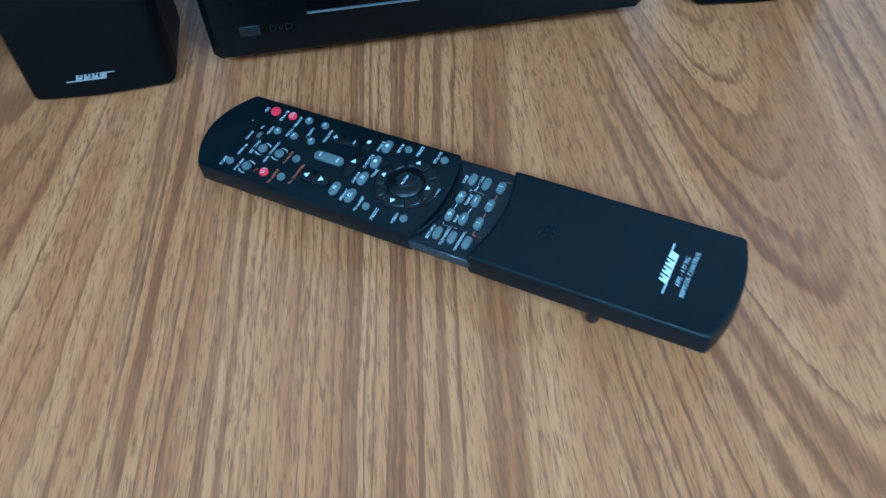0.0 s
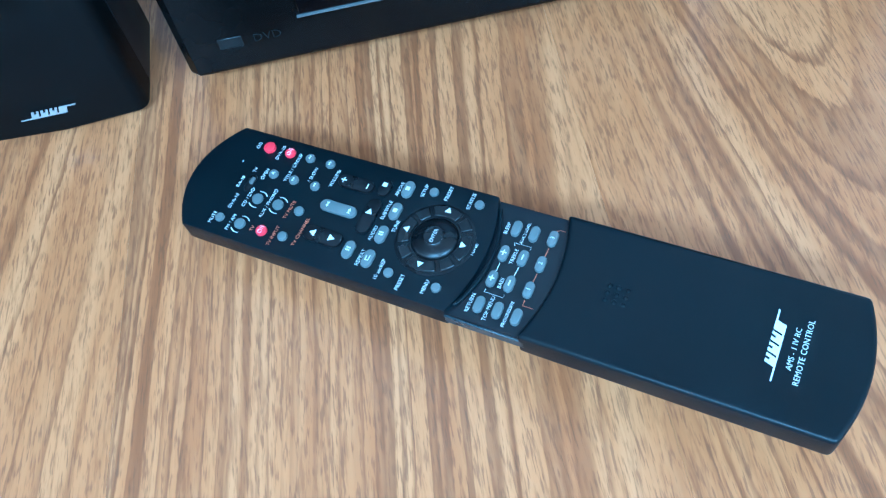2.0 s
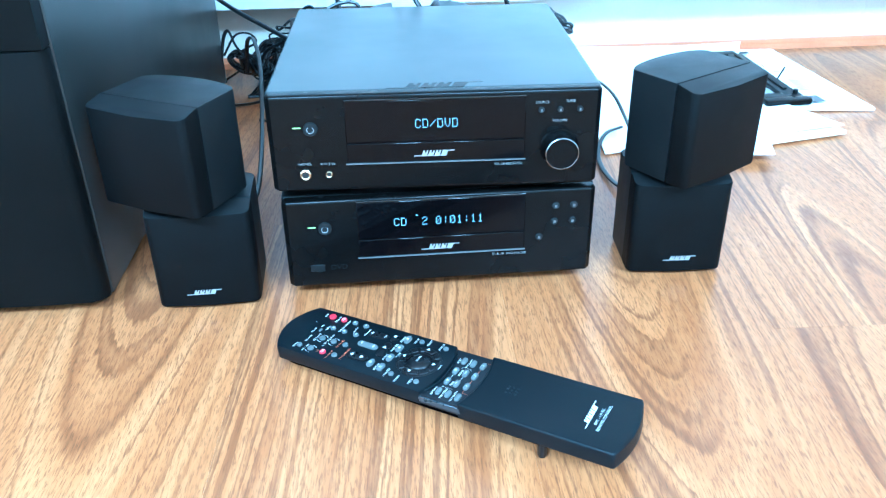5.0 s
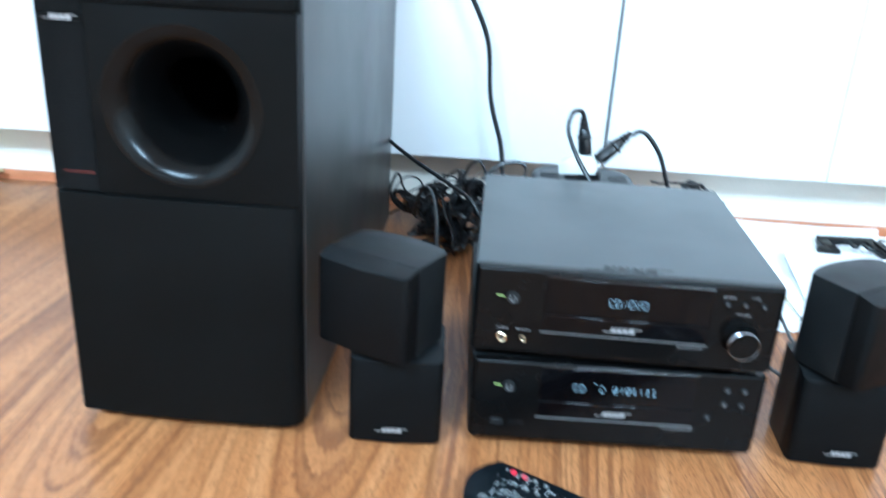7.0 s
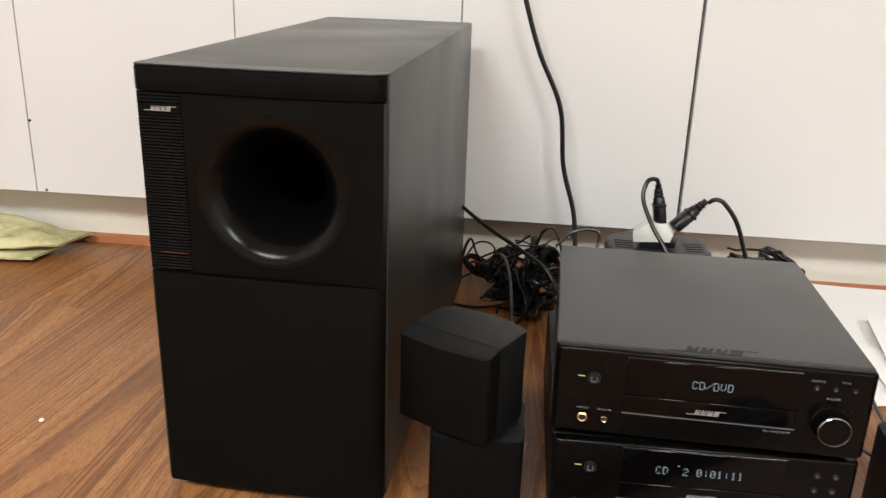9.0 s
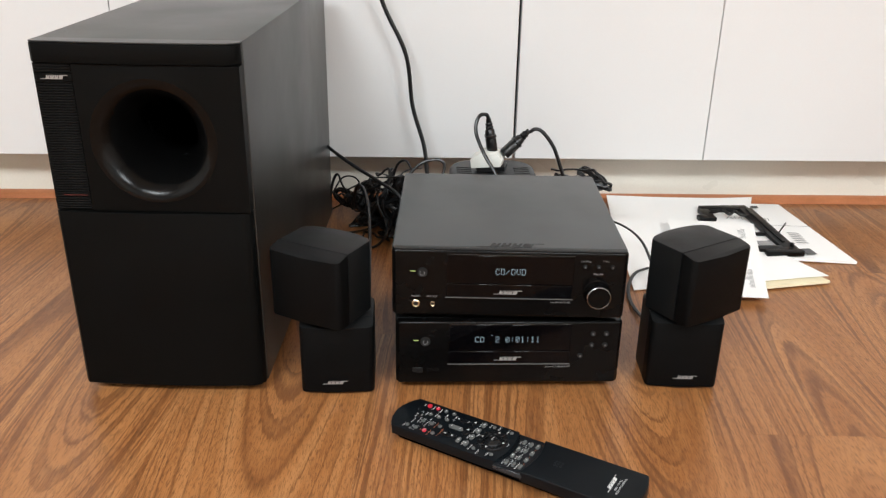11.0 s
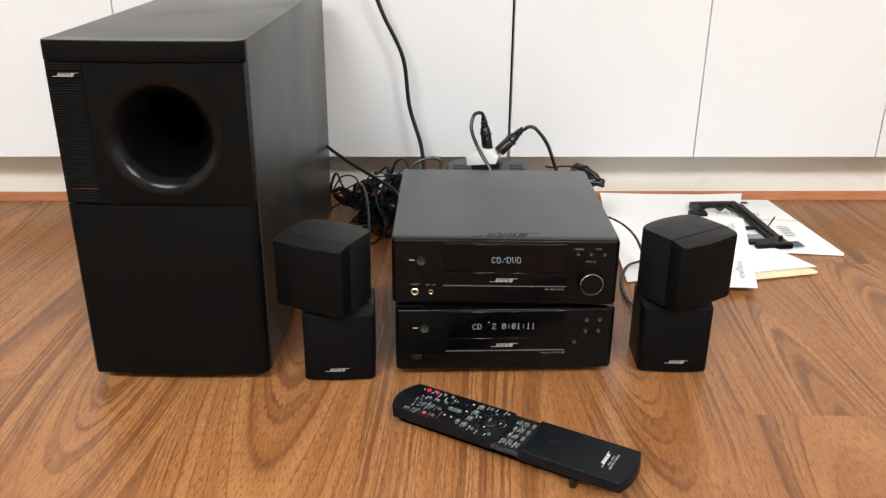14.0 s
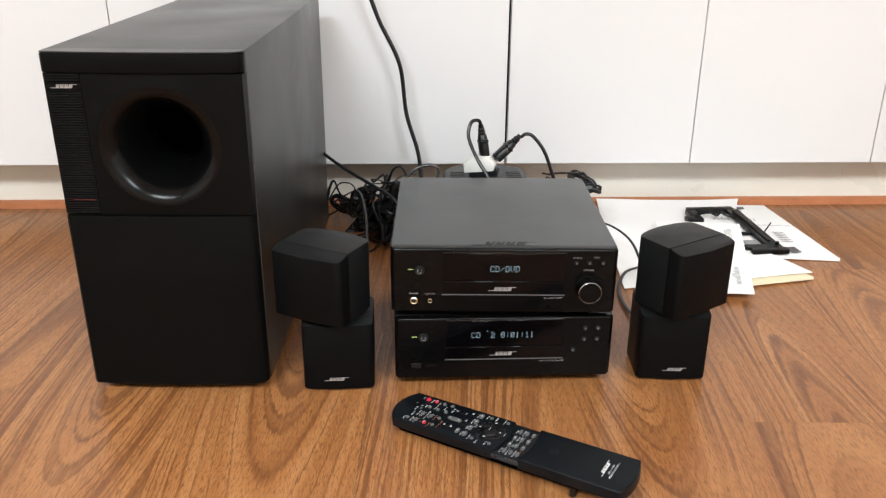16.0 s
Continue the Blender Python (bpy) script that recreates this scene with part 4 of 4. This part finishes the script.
part("pin", tube([(0.046, -0.026, 0.005), (0.066, -0.004, 0.012)], 0.0013, 6), M_FRAME, bracket)

# ---------------- towel ----------------


def towel(x0, x1, y0, y1, z, seed, amp, cut, lip=0.0, rise=0.0):
    bm = bmesh.new()
    n = 34
    g = [[None] * (n + 1) for _ in range(n + 1)]
    for i in range(n + 1):
        for j in range(n + 1):
            s, t = i / n, j / n
            x = x0 + (x1 - x0) * s - cut * (1 - t) * s
            y = y0 + (y1 - y0) * t + 0.14 * (s - 1) * (1 - t)
            q = Vector((x * 11, y * 11, seed))
            zz = z + amp * max(0, noise.noise(q) + 0.45) + amp * 0.35 * noise.noise(q * 3.1) + 0.0006 * noise.noise(q * 14)
            rim = min(s, 1 - s, t, 1 - t)
            zz = z + (zz - z) * min(1, 0.25 + rim * 7)
            zz += lip * max(0.0, s - 0.8) * 5 * (1 - t) ** 0.5 + rise * (1 - s) * t + 0.0016 * noise.noise(q * 7)
            y += 0.006 * noise.noise(Vector((x * 26, seed, t)))
            g[i][j] = bm.verts.new((x, y, max(0.0045, zz)))
    for i in range(n):
        for j in range(n):
            bm.faces.new((g[i][j], g[i + 1][j], g[i + 1][j + 1], g[i][j + 1]))
    bmesh.ops.recalc_face_normals(bm, faces=bm.faces)
    bmesh.ops.solidify(bm, geom=bm.faces, thickness=0.0042)
    return bm


cloth = thing("towel", pose(0, 0, 0), "crumpled yellow-green towel on the floor by the plinth", "towel")
part("lower_fold", towel(-1.4, -0.888, 0.475, 0.54, 0.006, 3.0, 0.01, 0.01), M_TOWEL, cloth)
part("upper_fold", towel(-1.4, -0.862, 0.5, 0.575, 0.013, 7.0, 0.016, 0.006, 0.006, 0.075), M_TOWEL, cloth)

tagged(link_mesh("crumb", lathe([(0, 0), (0.0028, 0.0004), (0.002, 0.002), (0, 0.003)], 7), M_PAPER), "tiny white crumb on the floor", "crumb").location = (-0.623, 0.071, 0.0)

# ---------------- power block, plugs and cables ----------------
block = thing("power_block", pose(-0.005, 0.415, 0, 0, 0, 2), "dark vented power block behind the receiver", "power block")
part("housing", prism([(0.062 * math.cos(a) * (1 + 0.12 * abs(math.sin(2 * a))), 0.05 * math.sin(a) * (1 + 0.2 * abs(math.sin(2 * a)))) for a in [2 * math.pi * i / 40 for i in range(40)]], 0.0, 0.1225, 0.008, 3, 50), M_BLOCK, block)
for sx in (-1, 1):
    for i in range(4):
        part("vent", box(-0.011, 0.011, -0.0012, 0.0012, 0, 0.0008), M_HOLE, block, at=pose(sx * 0.042, -0.02 + 0.009 * i, 0.1223, 0, 0, 8 * sx))

tap = thing("plug_adapter", pose(-0.008, 0.405, 0.1325, 0, -7, -12), "white three-way plug adapter with two black plugs", "plug adapter")
ol = [(-0.027, 0.0), (0.017, 0.0), (0.02, 0.009), (0.012, 0.021), (-0.008, 0.0235), (-0.027, 0.0135)]
b = prism(ol, -0.016, 0.016, 0.002, 2, 20)
b.transform(Matrix.Rotation(radians(90), 4, "X"))
part("adapter_body", b, M_ADAPTER, tap)
part("adapter_base", box(-0.02, 0.022, -0.013, 0.013, -0.0075, 0.0005, 0.001), M_RUBBER, tap)
for i in range(2):
    part("slot", box(-0.0016, 0.0016, -0.0048, 0.0048, -0.0002, 0.001), M_INK, tap, at=pose(-0.0215 + 0.007 * i, 0.0, 0.0146 + 0.004 * i, 0, -29, 0))


def plug(at, cable, label):
    p = thing("power_plug", at, label, "plug", "plugs in the adapter")
    part("plug_body", prism(capsule(0.021, 0.015, 6), -0.004, 0.02, 0.0025, 2, 40), M_RUBBER, p)
    part("plug_collar", prism(capsule(0.025, 0.016, 6), 0.019, 0.023, 0.001, 1, 40), M_RUBBER, p)
    part("strain_relief", lathe([(0.0078, 0.022), (0.0068, 0.03), (0.005, 0.032), (0.0062, 0.034), (0.0048, 0.036), (0.0056, 0.039), (0.004, 0.041), (0.004, 0.046), (0.0, 0.046)], 12), M_RUBBER, p)
    inv = at.inverted()
    part("cord", tube([inv @ Vector(q) for q in cable], 0.0027, 8), M_RUBBER, p)


plug(Matrix.Translation((-0.007, 0.407, 0.154)) @ pose(0, 0, 0, -4, -8, 10), [(-0.013, 0.404, 0.197), (-0.017, 0.402, 0.207), (-0.028, 0.395, 0.206), (-0.032, 0.385, 0.187), (-0.021, 0.365, 0.162), (-0.003, 0.345, 0.135), (0.009, 0.325, 0.1058), (0.015, 0.31, 0.0529)], "black plug standing up in the white adapter")
plug(Matrix.Translation((0.013, 0.407, 0.151)) @ pose(0, 0, 0, -4, 48, 10), [(0.046, 0.402, 0.183), (0.053, 0.4, 0.188), (0.064, 0.4, 0.184), (0.081, 0.4, 0.162), (0.093, 0.4, 0.132), (0.102, 0.405, 0.1058), (0.114, 0.41, 0.0529), (0.125, 0.42, 0.0106)], "black plug leaning out of the white adapter")


def cable(name, points, radius, label, flat=1.0):
    return tagged(link_mesh(name, tube(points, radius, 8, 8, flat), M_RUBBER), label, "cable")


cable("hanging_cable", [(-0.30, 0.52, 0.95), (-0.27, 0.522, 0.72), (-0.225, 0.522, 0.52), (-0.194, 0.522, 0.41), (-0.17, 0.522, 0.338), (-0.138, 0.522, 0.268), (-0.128, 0.522, 0.19), (-0.11, 0.515, 0.13), (-0.104, 0.50, 0.09), (-0.10, 0.47, 0.05), (-0.09, 0.43, 0.008)], 0.0033, "black cable hanging down in front of the white doors")
cable("subwoofer_cable", [(-0.262, 0.49, 0.134), (-0.24, 0.46, 0.128), (-0.21, 0.42, 0.122), (-0.17, 0.385, 0.11), (-0.14, 0.36, 0.098), (-0.12, 0.345, 0.07)], 0.0027, "thick black cable running from the bass box")
cable("speaker_cable", [(-0.215, 0.43, 0.05), (-0.205, 0.40, 0.095), (-0.19, 0.36, 0.108), (-0.178, 0.31, 0.09), (-0.17, 0.23, 0.05), (-0.164, 0.14, 0.03), (-0.168, 0.085, 0.04), (-0.176, 0.066, 0.05)], 0.0024, "black speaker cable coming out of the tangle", 0.6)
cable("floor_cable", [(-0.285, 0.458, 0.004), (-0.23, 0.448, 0.004), (-0.19, 0.445, 0.014), (-0.16, 0.455, 0.03), (-0.13, 0.468, 0.042)], 0.003, "black cable on the floor behind the bass box", 0.6)
cable("speaker_cable", [(0.08, 0.38, 0.05), (0.13, 0.40, 0.052), (0.165, 0.395, 0.054), (0.192, 0.375, 0.05), (0.21, 0.345, 0.04), (0.216, 0.3, 0.025), (0.21, 0.2, 0.02), (0.198, 0.09, 0.045)], 0.0026, "black speaker cable by the papers", 0.6)
cable("speaker_cable", [(0.218, 0.325, 0.008), (0.196, 0.305, 0.009), (0.18, 0.27, 0.006), (0.174, 0.23, 0.004), (0.178, 0.18, 0.006), (0.19, 0.12, 0.02), (0.2, 0.088, 0.035)], 0.0026, "black cable looping behind the speaker", 0.6)


def tangle(name, centre, size, hanks, cords, seed, label, reach=1.0, radius=0.0019, tilt=1.0):
    """A heap of bundled flat cable: hanks of near-parallel folded loops, and cords that wander between them."""
    rng = random.Random(seed)
    bm = bmesh.new()
    low, high = [c - q * 0.72 for c, q in zip(centre, size)], [c + q * 0.72 for c, q in zip(centre, size)]

    def keep(p):
        return Vector((min(max(p.x, low[0]), high[0]), min(max(p.y, low[1]), high[1]), min(max(p.z, radius + 0.0006), high[2])))

    for i in range(hanks):
        c = Vector([centre[k] + (rng.random() - 0.5) * size[k] for k in range(3)])
        a, b = reach * rng.uniform(0.02, 0.038), reach * rng.uniform(0.006, 0.014)
        e = Euler((rng.uniform(-1.3, 1.3) * tilt, rng.uniform(-0.9, 0.9) * tilt, rng.uniform(-1.6, 1.6)))
        bend = rng.uniform(-0.5, 0.5)
        for strand in range(rng.choice((4, 5, 7))):
            ja, jb, off = a * rng.uniform(0.75, 1.15), b * rng.uniform(0.5, 1.3), rng.uniform(-0.006, 0.006)
            pts = []
            for j in range(12):
                u = ja * math.cos(j * 0.5712)
                q = Vector((u, jb * math.sin(j * 0.5712) + bend * u * u * 18, off + 0.0025 * rng.uniform(-1, 1)))
                q.rotate(e)
                pts.append(keep(c + q))
            tube(pts, radius * rng.choice((0.8, 1.0, 1.15)), 6, 4, rng.choice((0.5, 0.55, 0.9)), bm)
    for i in range(cords):
        p = Vector([centre[k] + (rng.random() - 0.5) * size[k] for k in range(3)])
        way = Vector((rng.uniform(-1, 1), rng.uniform(-1, 1), rng.uniform(-0.6, 0.6))).normalized()
        pts = []
        for j in range(9):
            pts.append(keep(p))
            p = p + way * 0.016 * reach
            way = (way + 0.75 * Vector((rng.uniform(-1, 1), rng.uniform(-1, 1), rng.uniform(-0.8, 0.8)))).normalized()
        tube(pts, radius * rng.choice((0.9, 1.2, 1.4)), 6, 4, 0.6, bm)
    return tagged(link_mesh(name, bm, M_RUBBER), label, "cables", kind="stuff")


tangle("cable_tangle", (-0.152, 0.455, 0.034), (0.068, 0.085, 0.055), 15, 10, 11, "heap of tangled black cables on the floor")
tangle("cable_tangle", (-0.213, 0.515, 0.026), (0.075, 0.06, 0.042), 12, 3, 5, "low heap of black cables behind the bass box")
tangle("cable_coil", (-0.148, 0.46, 0.083), (0.05, 0.05, 0.03), 3, 3, 3, "loose loops of black cable above the heap", 0.9)
tangle("cable_coil", (0.13, 0.45, 0.096), (0.06, 0.04, 0.02), 4, 2, 8, "small coil of black cable behind the receiver", 1.0, 0.0022, 0.25)
cable("cable_loop", [(-0.262, 0.5, 0.03), (-0.254, 0.5, 0.07), (-0.246, 0.5, 0.083), (-0.238, 0.495, 0.066), (-0.226, 0.49, 0.05), (-0.212, 0.485, 0.03)], 0.0022, "thin black cable loop", 0.6)
cable("cable_loop", [(-0.256, 0.505, 0.05), (-0.24, 0.51, 0.074), (-0.222, 0.51, 0.076), (-0.213, 0.505, 0.067), (-0.226, 0.5, 0.06), (-0.248, 0.495, 0.048)], 0.0022, "thin black cable loop", 0.6)
cable("cable_loop", [(-0.215, 0.5, 0.03), (-0.2, 0.49, 0.058), (-0.18, 0.485, 0.07), (-0.16, 0.48, 0.083), (-0.142, 0.475, 0.092)], 0.0022, "thin black cable crossing the heap", 0.6)
cable("cable_loop", [(-0.156, 0.46, 0.09), (-0.148, 0.46, 0.113), (-0.136, 0.46, 0.12), (-0.127, 0.455, 0.108), (-0.12, 0.45, 0.085)], 0.0022, "thin black cable loop above the heap", 0.6)
cable("cable_loop", [(-0.13, 0.42, 0.108), (-0.112, 0.43, 0.124), (-0.09, 0.43, 0.131), (-0.077, 0.43, 0.126), (-0.078, 0.42, 0.112), (-0.085, 0.41, 0.085)], 0.0022, "thin black cable loop")

# ---------------- floor boards ----------------
BW, BL = 0.195, 1.21
board = box(-BW / 2 + 0.00001, BW / 2 - 0.00001, -BL / 2 + 0.00001, BL / 2 - 0.00001, -0.012, 0.0, 0.00007, 1)
first = part("floorboard", board, M_FLOOR, floor, at=pose(0.24 + BW / 2, -0.064 - BL / 2, 0))
first.color = (0.488, 1, 0, 1)
HEARTS = {0: (0.008, 1), -1: (0.006, 0), -2: (0.16, 1), -3: (0.012, 0), -4: (0.014, 0)}  # heart line and direction of the near boards
rng = random.Random(21)
for i in range(-15, 12):
    x = 0.24 + BW / 2 + BW * i
    start = -0.064 - BL / 2 + (0.0 if i == 0 else rng.choice((0.41, 0.83, 0.25, 0.62)) + rng.uniform(-0.06, 0.06))
    for k in range(-4, 2):
        y = start + BL * k
        if (i == 0 and k == 0) or y + BL / 2 < -4.6 or y - BL / 2 > 0.74:
            continue
        ob = share("floorboard", first.data, floor, pose(x, y, 0))
        if i in HEARTS and abs(y + 0.05) < BL / 2:
            ob.color = (0.5 + HEARTS[i][0], HEARTS[i][1], 0, 1)
